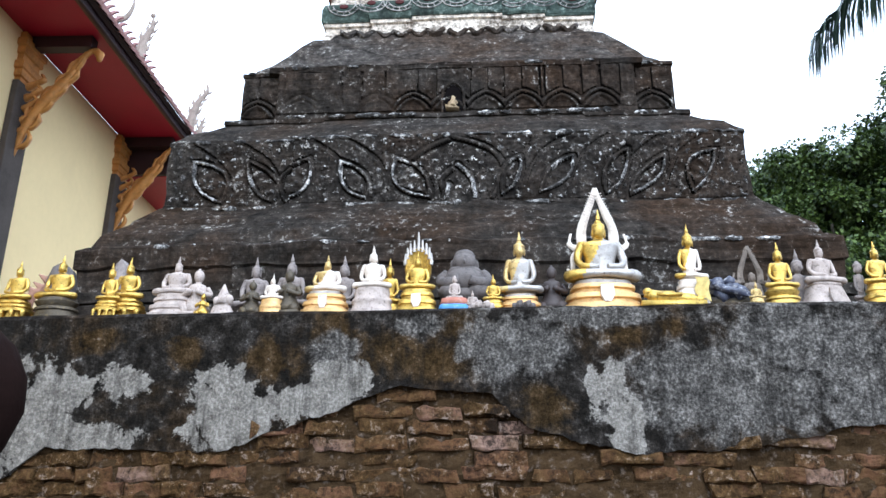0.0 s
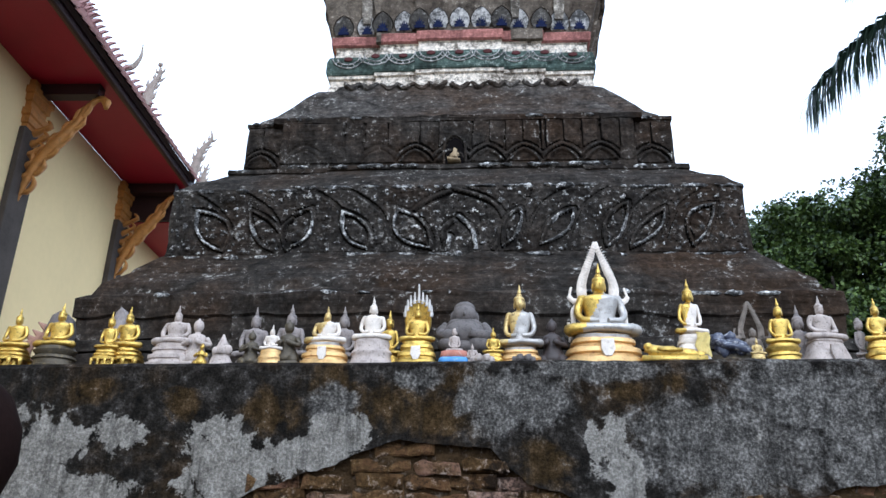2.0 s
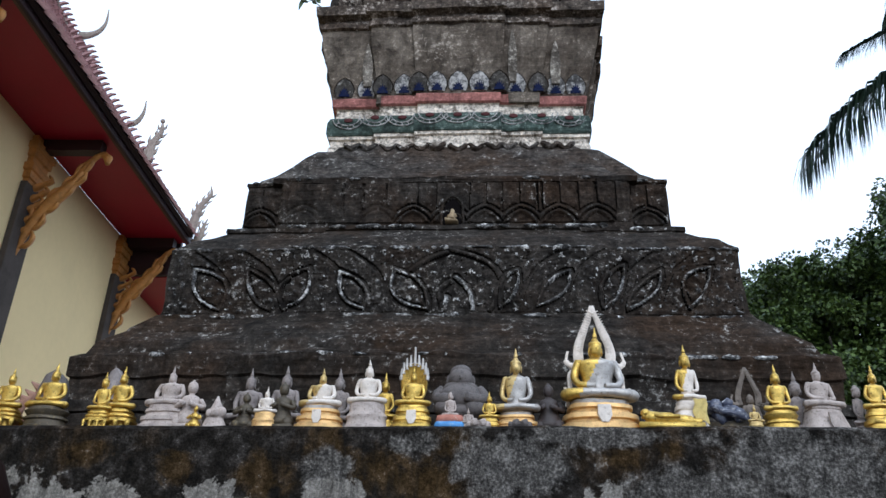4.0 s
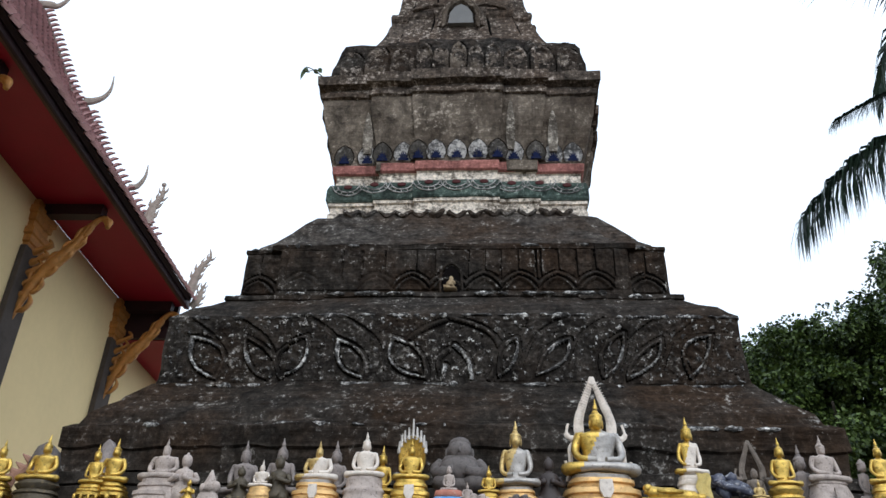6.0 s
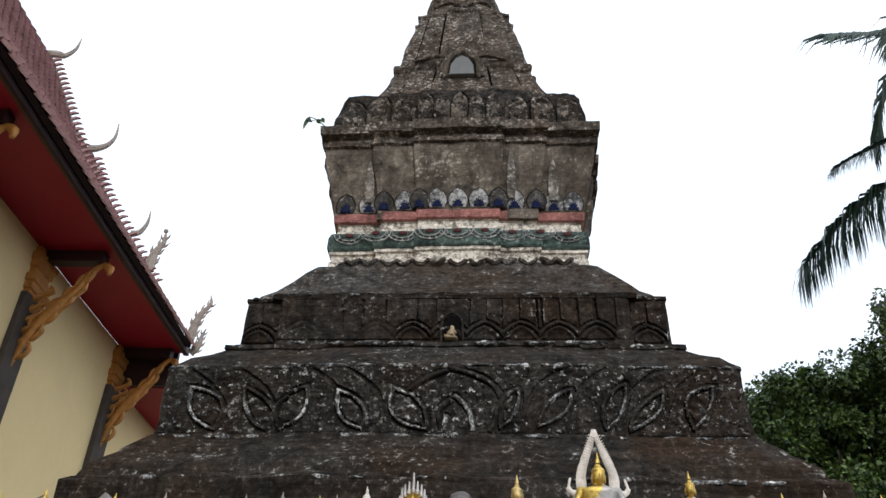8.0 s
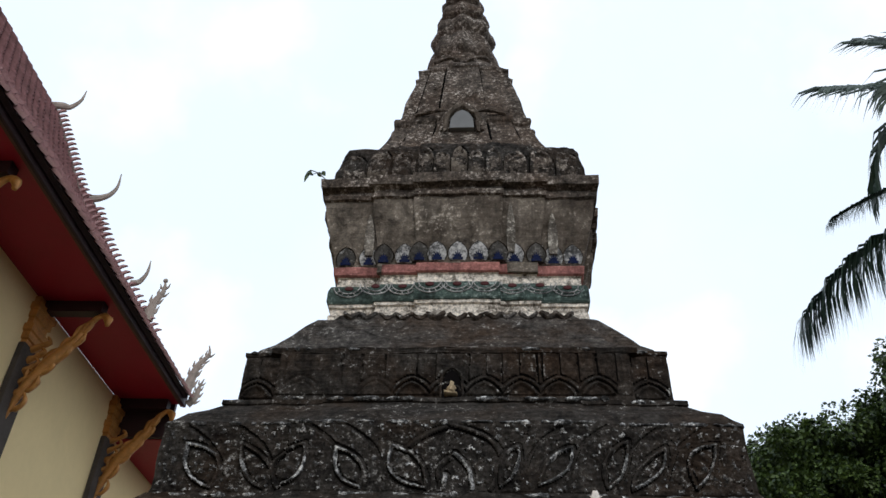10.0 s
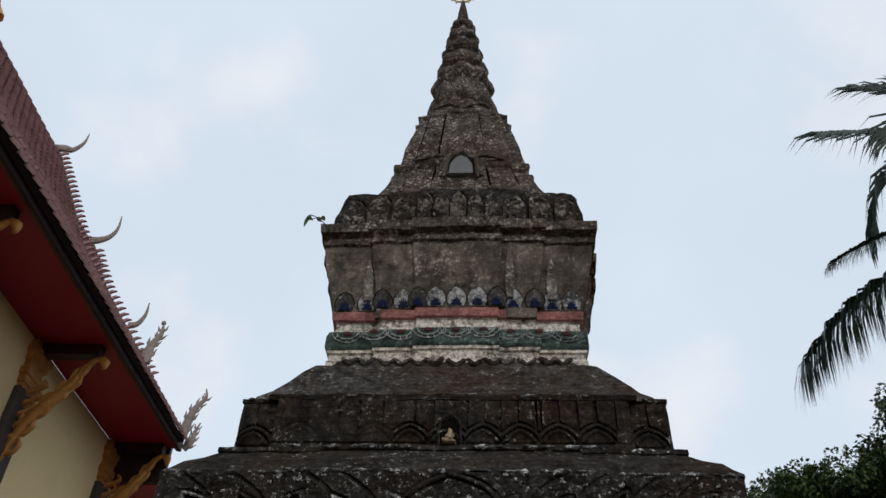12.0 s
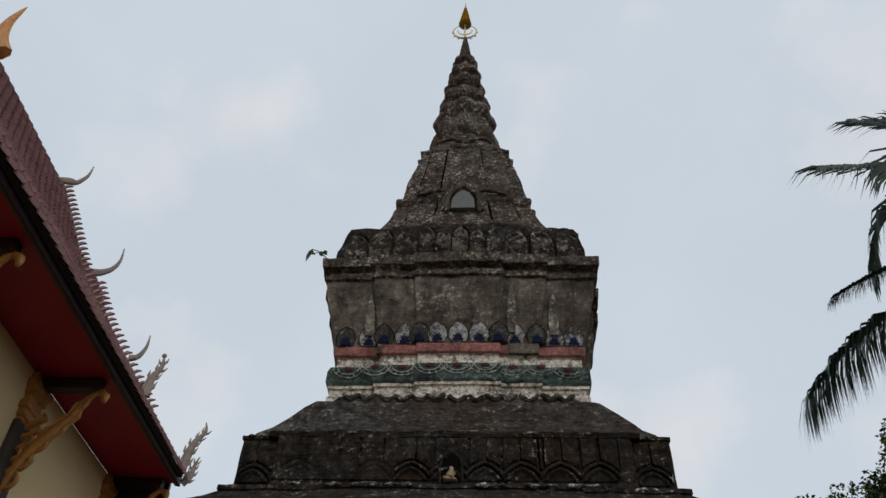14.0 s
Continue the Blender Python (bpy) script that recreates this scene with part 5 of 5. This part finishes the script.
statue(-0.847, 2.880, 2.148, 0.167, 0.103, "round", WHITE, ORANGE, 0.5, "small white seated statue on an orange base")
statue(-0.644, 2.900, 2.149, 0.245, 0.183, "step", GOLD_OLD, ORANGE, 0.5, "pale gold seated statue on a tall orange stepped base", 0, WHITE, tablet(3, 0.22))
statue(-0.608, 3.050, 2.150, 0.292, 0.129, "round", GREY, GREY, 0.3, "plain grey seated statue behind a gilded one")
statue(-0.468, 2.900, 2.151, 0.280, 0.169, "round", WHITE, PALE, 0.48, "glossy white seated statue on a rounded stone base")
statue(-0.417, 3.000, 2.151, 0.257, 0.100, "round", GOLD, GOLD, 0.35, "gold seated statue on a round lotus seat")
statue(-0.297, 2.900, 2.152, 0.251, 0.155, "step", GOLD, GOLD, 0.5, "gold seated statue under a spiked serpent hood", extra=both(serpent_hood, tablet(3)))
statue(-0.011, 2.880, 2.154, 0.148, 0.082, "step", GOLD, GOLD, 0.4, "very small gold seated statue")
statue(-0.088, 2.860, 2.154, 0.081, 0.053, "round", PALE, PALE, 0.35, "tiny pale stone seated statue")
statue(0.090, 2.930, 2.155, 0.333, 0.168, "step", GOLD_OLD, ORANGE, 0.3, "gold seated statue with a silver robe on a gilt base", -4, SILVER)
statue(0.399, 2.950, 2.158, 0.424, 0.301, "step", GOLD, ORANGE, 0.38, "large gold and silver seated statue in a pointed flame arch", 3, SILVER, both(flame_arch(0.405, 0.215, 3), tablet(3, 0.2)))
statue(0.725, 2.920, 2.160, 0.343, 0.133, "step", GOLD, WHITE, 0.45, "gold seated statue in a white robe on a pale base", 6, WHITE)
statue(0.968, 2.980, 2.162, 0.171, 0.102, "step", TAUPE, TAUPE, 0.3, "grey-brown seated statue in a pointed arch", 8, extra=flame_arch(0.235, 0.135, 0), top=False)
statue(0.938, 2.860, 2.162, 0.095, 0.059, "round", GOLD_OLD, GOLD_OLD, 0.4, "tiny worn gold statue")
statue(1.051, 2.920, 2.163, 0.261, 0.127, "lotus", GOLD, GOLD, 0.4, "gold seated statue with a crown on a lotus base")
statue(1.155, 3.020, 2.164, 0.266, 0.106, "round", GREY, GREY, 0.12, "grey stone seated statue on a low seat")
statue(1.227, 2.980, 2.164, 0.290, 0.189, "trap", PALE, PALE, 0.5, "pale stone seated statue on a tall sloping base", 12, extra=tablet(0, 0.3))
statue(1.352, 2.960, 2.165, 0.200, 0.067, "round", GREY, GREY, 0.25, "grey stone seated monk figure", 14, top=False)
statue(1.402, 2.920, 2.166, 0.257, 0.121, "step", GOLD, GOLD, 0.45, "gold seated statue on a stepped gold base")


def figure(name, x, y, z, label, build, mats, turn=0.0):
    bm = bmesh.new()
    build(bm)
    roughen(bm, 0.002, 40, x)
    ob = part(name, bm, mats, None, "", True)
    ob.matrix_world = pose(x, y, z, 0, 0, turn)
    tagged(ob, label, "statue", "statues along the wall")


def kneeling(h, mi=0):
    def go(bm):
        box(bm, -0.3 * h, -0.24 * h, 0, 0.3 * h, 0.24 * h, 0.1 * h, 1)
        lathe(bm, [(0.26 * h, 0.1 * h), (0.28 * h, 0.2 * h), (0.2 * h, 0.32 * h), (0.16 * h, 0.42 * h), (0.19 * h, 0.58 * h), (0.15 * h, 0.66 * h), (0.06 * h, 0.7 * h), (0.055 * h, 0.74 * h)], 12, (0, 0, 0), 1, 0.8)
        blob(bm, (0, 0, 0.84 * h), (0.1 * h, 0.1 * h, 0.13 * h), 10, 7)
        lathe(bm, [(0.05 * h, 0.93 * h), (0.03 * h, 0.96 * h), (0.004, h)], 8)
        for s in (-1, 1):
            tube(bm, smooth_line([(s * 0.19 * h, 0, 0.6 * h), (s * 0.27 * h, -0.05 * h, 0.45 * h), (s * 0.05 * h, -0.22 * h, 0.5 * h)], 4), 0.05 * h, 7)
            tube(bm, [(s * 0.12 * h, 0.1 * h, 0.15 * h), (s * 0.2 * h, -0.2 * h, 0.14 * h)], 0.1 * h, 8)
    return go


def portly(bm):
    blob(bm, (0, 0, 0.035), (0.092, 0.075, 0.036), 18, 8)
    blob(bm, (0, 0, 0.082), (0.078, 0.066, 0.03), 18, 8)
    for s in (-1, 1):
        blob(bm, (s * 0.045, -0.035, 0.088), (0.042, 0.036, 0.026), 12, 7)
        tube(bm, smooth_line([(s * 0.058, 0.005, 0.15), (s * 0.077, -0.01, 0.127), (s * 0.06, -0.045, 0.112), (s * 0.018, -0.066, 0.12)], 4), [0.02] * 5 + [0.018] * 5 + [0.014] * 3, 9)
    blob(bm, (0, -0.008, 0.125), (0.07, 0.06, 0.045), 18, 9)
    blob(bm, (0, 0.0, 0.152), (0.062, 0.048, 0.026), 16, 7)
    blob(bm, (0, -0.008, 0.183), (0.042, 0.04, 0.033), 16, 9)
    blob(bm, (0, 0.0, 0.205), (0.036, 0.036, 0.022), 14, 7)
    blob(bm, (0, -0.046, 0.18), (0.006, 0.007, 0.008), 6, 5)
    for s in (-1, 1):
        blob(bm, (s * 0.041, 0.0, 0.178), (0.007, 0.01, 0.018), 7, 6)
    bmesh.ops.scale(bm, vec=(1.2, 1.15, 1.36), verts=bm.verts)


def little_shrine(bm):
    for z0, z1, w, mi in ((0, 0.026, 0.058, 1), (0.026, 0.052, 0.05, 2)):
        ellipse_steps(bm, 2 * w, z0, z1, [(1, 0), (1.02, 0.5), (0.95, 1)], 4, mi)
    sitter(bm, 0.06, 0.05, 0.11)


def reclining(bm):
    box(bm, -0.115, -0.03, 0, 0.115, 0.03, 0.025, 0)
    tube(bm, smooth_line([(-0.1, 0, 0.055), (-0.06, 0, 0.045), (0.0, 0, 0.042), (0.06, 0, 0.036), (0.11, 0, 0.032)], 5), [0.012] * 3 + [0.024] * 8 + [0.02] * 6 + [0.013] * 4, 10)
    blob(bm, (-0.088, -0.003, 0.062), (0.018, 0.015, 0.015), 10, 6)
    tube(bm, [(-0.06, -0.02, 0.05), (-0.02, -0.026, 0.045), (0.03, -0.022, 0.048)], 0.008, 6)


def beast(bm):
    box(bm, -0.07, -0.035, 0, 0.07, 0.035, 0.045, 1)
    blob(bm, (0, 0, 0.075), (0.06, 0.034, 0.034), 16, 9)
    blob(bm, (-0.045, -0.015, 0.105), (0.026, 0.024, 0.026), 12, 8)
    tube(bm, smooth_line([(-0.05, -0.03, 0.1), (-0.02, -0.045, 0.075), (0.03, -0.05, 0.06), (0.065, -0.045, 0.05)], 4), [0.014] * 6 + [0.011] * 6 + [0.006], 8)
    for s in (-1, 1):
        blob(bm, (-0.03 + 0.03 * s, 0.0, 0.118), (0.022, 0.008, 0.016), 8, 5)
        blob(bm, (0.03 * s, -0.03, 0.06), (0.02, 0.016, 0.03), 10, 6)
    roughen(bm, 0.009, 55)


def cone_group(bm):
    ellipse_steps(bm, 0.1, 0, 0.05, TRAP, 3, 0)
    lathe(bm, [(0.032, 0.05), (0.026, 0.075), (0.016, 0.1), (0.003, 0.13)], 10, (0.0, 0, 0))
    blob(bm, (0.025, -0.01, 0.065), (0.018, 0.016, 0.022), 8, 6)
    blob(bm, (-0.02, -0.015, 0.06), (0.014, 0.014, 0.018), 8, 6)


def slab(h, w):
    def go(bm):
        pr = [(-w / 2, 0), (w / 2, 0), (w / 2, h * 0.7), (w * 0.35, h * 0.9), (0.05 * w, h), (-w * 0.3, h * 0.93), (-w / 2, h * 0.72)]
        skin(bm, [[(x, y, z) for x, z in pr] for y in (-0.03, 0.03)])
    return go


def serpent_crest(x, y, z, label, mat):
    bm = bmesh.new()
    line = smooth_line([(0.05, 0, 0.0), (-0.03, 0, 0.06), (-0.02, 0, 0.13), (0.03, 0, 0.17), (0.055, 0, 0.24)], 6)
    n = len(line)
    tube(bm, line, [0.04 * (1 - 0.9 * k / n) for k in range(n)], 8, 0, 0.5)
    roughen(bm, 0.004, 40)
    ob = part("serpent_crest", bm, mat, None, "", True)
    ob.location = (x, y, z)
    tagged(ob, label, "carving")
    for k in range(2, n - 3, 3):
        bm = bmesh.new()
        tube(bm, [line[k], line[k] + Vector((-0.045, 0, 0.03))], [0.018, 0.003], 6, 0, 0.6)
        part("flame", bm, mat, ob)


def rubble_heap(x, y, z, label, mat):
    heap = thing("rubble_heap", (x, y, z), label, "rubble")
    for q in range(5):
        bm = bmesh.new()
        blob(bm, (-0.03 + 0.015 * q, 0.005 * (-1) ** q, 0.014 + 0.006 * (q % 2)), (0.016, 0.014, 0.016), 7, 5)
        roughen(bm, 0.004, 60, q)
        part("stone", bm, mat, heap)


figure("kneeling_statue", -1.146, 2.9, 2.145, "small white kneeling statue with raised palms", kneeling(0.2), [PALE, PALE])
figure("kneeling_statue", -1.108, 2.865, 2.145, "tiny gold kneeling statue", kneeling(0.09), [GOLD, GOLD])
figure("kneeling_statue", -0.93, 2.9, 2.147, "dark glazed kneeling statue in front of a grey one", kneeling(0.15), [BRONZE, BRONZE], 8)
figure("kneeling_statue", -0.79, 2.9, 2.148, "dark glazed statue with a bent arm", kneeling(0.19), [BRONZE, BRONZE], -10)
figure("kneeling_statue", 0.212, 2.95, 2.156, "dark brown kneeling statue on a square base", kneeling(0.2), [plain("dark_umber", (0.045, 0.033, 0.03), 0.6, 0, 0.4, 22, 0.3), GREY], -8)
figure("stone_carving", -1.035, 2.88, 2.146, "small pale stone group of figures with a pointed back", cone_group, [PALE])
figure("seated_statue", -0.125, 3.06, 2.153, "round-bellied dark grey seated statue", portly, [DIM])
figure("little_shrine", -0.155, 2.88, 2.153, "small figure on a coral and bright blue base", little_shrine, [PALE, CYAN, CORAL])
figure("reclining_statue", 0.64, 2.865, 2.159, "gold reclining statue on a flat base", reclining, [GOLD])
figure("beast_figure", 0.87, 2.93, 2.161, "blue and white glazed beast figure on a dark base", beast, [NAVY, BRONZE], -15)
figure("stone_slab", -1.545, 3.08, 2.143, "pointed grey stone slab behind the gold statues", slab(0.3, 0.06), [GREY])
figure("stone_slab", -1.765, 3.02, 2.141, "dark rounded stone slab behind a gold statue", slab(0.27, 0.1), [DIM])
serpent_crest(-1.85, 3.0, 2.14, "pinkish carved serpent crest on the wall", PINKSTONE)
rubble_heap(0.1, 2.845, 2.155, "little heap of grey rubble on the wall", DIM)
rubble_heap(-0.05, 2.84, 2.154, "little heap of pale pebbles on the wall", PALE)
bm = bmesh.new()
X = [[(-0.024 + 0.048 * u / 6 + 0.004 * math.sin(v), -0.053 - 0.006 * math.sin(u * 1.7 + v), 0.118 - 0.08 * v / 8 - 0.012 * abs(u - 3) / 3 * (v == 8)) for u in range(7)] for v in range(9)]
skin(bm, X, closed=False, cap=False)
skin(bm, [[(x, y + 0.003, z) for x, y, z in r] for r in X], closed=False, cap=False)
ob = part("offering_cloth", bm, CLOTH, None, "", True)
ob.location = (0.752, 2.92, 2.16)
tagged(ob, "yellow cloth hung on a statue's pedestal", "cloth")


# ---- palm ----
palm = thing("palm_tree", (9.5, 10.8, 0), "tall palm with arching dark green fronds", "palm tree")
bm = bmesh.new()
tube(bm, smooth_line([(0.4, 0.1, -0.1), (0.3, 0, 4), (0.1, 0, 8), (0, 0, 11.5)], 10), [0.2 - 0.002 * k for k in range(31)], 14)
roughen(bm, 0.03, 5)
part("trunk", bm, BARK, palm, "ringed grey palm trunk", True)


def frond(seed, line, leaflet=0.8, hang=0.6, splay=0.5, width=0.02, roll=0.0, every=1):
    """A curved rib through points, with two rows of narrow folded leaflets."""
    r = random.Random(seed)
    rib = smooth_line([Vector(p) for p in line], 24)
    n = len(rib) - 1
    bm = bmesh.new()
    tube(bm, rib, [0.035 * (1 - 0.88 * k / n) for k in range(n + 1)], 5)
    gap = 0
    for k in range(8, n + 1):
        t = k / n
        tang = (rib[k] - rib[k - 1]).normalized()
        side = tang.cross(Vector((0, 0, 1))).normalized()
        side = side * math.cos(roll) + side.cross(tang).normalized() * math.sin(roll)
        gap = gap - 1 if gap else (2 if r.random() < 0.05 else 0)
        if gap or k % every:
            continue
        ll = leaflet * (0.45 + 0.75 * math.sin(math.pi * min(1, 0.15 + 0.72 * t))) * r.uniform(0.75, 1.1)
        for s in (-1, 1):
            for q in range(3 if every == 1 else 1):
                o = rib[k] - (rib[k] - rib[k - 1]) * q / 3
                out = (side * s * splay + tang * (0.7 + 0.5 * t) + Vector((0, 0, r.uniform(-0.1, 0.2)))).normalized()
                fall = Vector((0, 0, -hang * r.uniform(0.7, 1.3)))
                p = [o, o + out * ll * 0.34]
                p.append(p[1] + (out + fall * 0.7).normalized() * ll * 0.34)
                p.append(p[2] + (out * 0.7 + fall * 1.5).normalized() * ll * 0.36)
                w = width * r.uniform(0.8, 1.25)
                a = out.cross(Vector((0, 0, 1)))
                a = (a.normalized() if a.length > 0.01 else side) * 0.7 + Vector((0, 0, 0.5 * s)) if every == 1 else out.cross(Vector((0.3, 1, 0.3))).normalized()
                v = [bm.verts.new(p[j] + a * w * f * e) for j, f in ((0, 0.4), (1, 1.0), (2, 0.75)) for e in (-0.5, 0.5)] + [bm.verts.new(p[3])]
                bm.faces.new((v[0], v[1], v[3], v[2]))
                bm.faces.new((v[2], v[3], v[5], v[4]))
                bm.faces.new((v[4], v[5], v[6]))
    part("frond", bm, FROND, palm)


PI = math.pi
frond(1, [(0, 0, 11.3), (-1.3, 0, 11.0), (-2.6, 0, 10.2), (-3.7, 0, 9.35), (-4.42, 0, 8.62)], 1.5, 2.6, 0.3, 0.06)
frond(2, [(0, 0.3, 11.4), (-1.0, 0.3, 11.75), (-2.1, 0.3, 11.4), (-2.9, 0.3, 11.0), (-3.4, 0.3, 10.7)], 0.6, 1.1, 0.3, 0.036)
frond(3, [(0, 0, 11.4), (-0.6, 0, 12.9), (-1.4, 0, 13.55), (-2.1, 0, 13.72), (-2.8, 0, 13.72)], 1.2, 0.7, 1.1, 0.055, 0.8, 2)
frond(4, [(0, 0, 11.4), (-0.1, 0, 13.6), (-0.6, 0, 14.6), (-1.1, 0, 14.95), (-1.72, 0, 15.1)], 1.05, 0.4, 0.9, 0.052, 0.8, 2)
frond(5, [(0, 0.2, 11.4), (-0.7, 0.4, 13.0), (-1.3, 0.6, 13.3), (-1.75, 0.9, 12.9), (-2.0, 1.1, 12.2)], 1.15, 1.1, 0.8, 0.055, 0.4, 2)
frond(6, [(0, 0, 11.4), (-0.5, -0.3, 13.2), (-1.1, -0.5, 13.6), (-1.6, -0.6, 13.3), (-1.95, -0.7, 12.8)], 1.15, 0.8, 1.0, 0.055, 0.8, 2)
for k, az in enumerate((0.6, 0.35, 0.1, -0.2, -0.4, -0.65)):
    c, d = math.cos(PI * az), math.sin(PI * az)
    frond(9 + k, [(0, 0, 11.4), (c, d, 12.3), (2.1 * c, 2.1 * d, 12.2), (3.0 * c, 3.0 * d, 11.2)], 0.7, 0.8, 0.45, 0.024)


# ---- leafy trees ----
def tree(x, y, height, spread, seed, label, leaves=15000, low=0.35):
    r = random.Random(seed)
    t = thing("tree", (x, y, 0), label, "tree", "trees beside the shrine")
    bm = bmesh.new()
    tube(bm, smooth_line([(0, 0, -0.1), (0.1, 0, height * 0.2), (0, 0.1, height * 0.45), (0.1, 0, height * 0.8)], 5), [0.26 - 0.014 * k for k in range(16)], 10)
    ends = []
    for k in range(9):
        a, z = k * 2.4, height * (0.25 + 0.055 * k)
        e = Vector((math.cos(a) * spread * r.uniform(0.45, 0.8), math.sin(a) * spread * r.uniform(0.45, 0.8), z + height * r.uniform(0.1, 0.25)))
        tube(bm, smooth_line([(0, 0, z), e * 0.5 + Vector((0, 0, z * 0.5 + 0.1)), e], 5), [0.1 - 0.008 * j for j in range(11)], 6)
        ends.append(e)
    part("trunk", bm, BARK, t, "grey branching trunk", True)
    g = np.random.default_rng(seed)
    m = 420
    ang, z = g.uniform(0, 2 * PI, m), height * (low + (1 - low) * g.random(m))
    f = np.sqrt(np.maximum(0.05, 1 - ((z / height - (low + 1) / 2) / ((1 - low) / 2 + 0.06)) ** 2))
    rad = spread * f * np.sqrt(g.random(m)) * g.uniform(0.75, 1.08, m)
    centre = np.stack([np.cos(ang) * rad, np.sin(ang) * rad, z], 1)
    size = spread * g.uniform(0.08, 0.2, m)
    pick = g.integers(0, m, leaves)
    way = g.normal(size=(leaves, 3)) * (1, 1, 0.75)
    way /= np.linalg.norm(way, axis=1)[:, None]
    p = centre[pick] + way * (size[pick] * g.random(leaves) ** 0.35)[:, None]
    s = g.uniform(0.042, 0.085, leaves)[:, None]
    d = way * 0.7 + g.uniform(-0.6, 0.6, (leaves, 3)) + (0, 0, -0.45)
    d /= np.linalg.norm(d, axis=1)[:, None]
    e = np.cross(d, g.uniform(-1, 1, (leaves, 3)) + (0, 0, 0.8))
    e = e / np.linalg.norm(e, axis=1)[:, None] * s * 0.45
    verts = np.stack([p, p + d * s * 0.5 + e, p + d * s * 1.3, p + d * s * 0.5 - e], 1).reshape(-1, 3)
    faces = np.arange(leaves * 4).reshape(-1, 4)
    me = bpy.data.meshes.new("crown")
    me.from_pydata(verts.tolist(), [], faces.tolist())
    me.materials.append(LEAF)
    ob = new("crown", me)
    ob.parent = t
    ob["label"] = "dense dark green crown of small leaves"


tree(9.2, 14.0, 9.75, 2.7, 1, "broad dense green tree beyond the stupa", 190000, 0.3)
tree(6.4, 14.8, 8.25, 2.2, 2, "lower bushy green tree beyond the stupa", 190000, 0.25)
tree(12.2, 17.0, 10.9, 3.2, 3, "tall leafy tree behind the others", 80000)
tree(5.6, 15.6, 8.15, 1.6, 4, "slim leafy tree close behind the stupa", 90000, 0.2)

# ---- exposed bricks of the wall, course by course ----
r = random.Random(11)
kinds = []
for k in range(8):
    bm = bmesh.new()
    L, H = (0.13 + 0.026 * (k % 5), 0.044 + 0.004 * (k % 3))
    box(bm, -L / 2, -0.02, -H / 2, L / 2, 0.03, H / 2)
    bmesh.ops.subdivide_edges(bm, edges=[e for e in bm.edges if e.calc_length() > 0.1], cuts=3)
    bmesh.ops.bevel(bm, geom=[e for e in bm.edges if all(v.co.y < 0 for v in e.verts)][:], offset=0.007, segments=1, affect="EDGES")
    for v in bm.verts:
        q = v.co * 18 + Vector((k * 7, 0, 0))
        v.co += Vector((noise.noise(q) * 0.026, noise.noise(q + Vector((9, 9, 9))) * 0.022, noise.noise(q * 1.6 + Vector((3, 5, 9))) * 0.015))
    me = bpy.data.meshes.new("brick")
    bm.to_mesh(me)
    bm.free()
    me.materials.append(BRICK)
    kinds.append((me, L))
row = 0
z = 1.36
count = 0
while z < 1.9:
    x = -2.05 + 0.11 * (row % 2) + r.uniform(-0.03, 0.03)
    while x < 1.55:
        me, L = kinds[r.randrange(8)]
        cx = x + L / 2
        if z < plaster_foot(cx) + 0.02 and r.random() > 0.17:
            ob = new("brick", me)
            ob.parent = front
            ob.matrix_world = pose(cx, WY + 0.032 + r.uniform(-0.012, 0.02), z + r.uniform(-0.006, 0.006), r.uniform(-12, 12), r.uniform(-4, 4), r.uniform(-8, 8))
            count += 1
        x += L + r.uniform(0.002, 0.014)
    z += 0.053
    row += 1
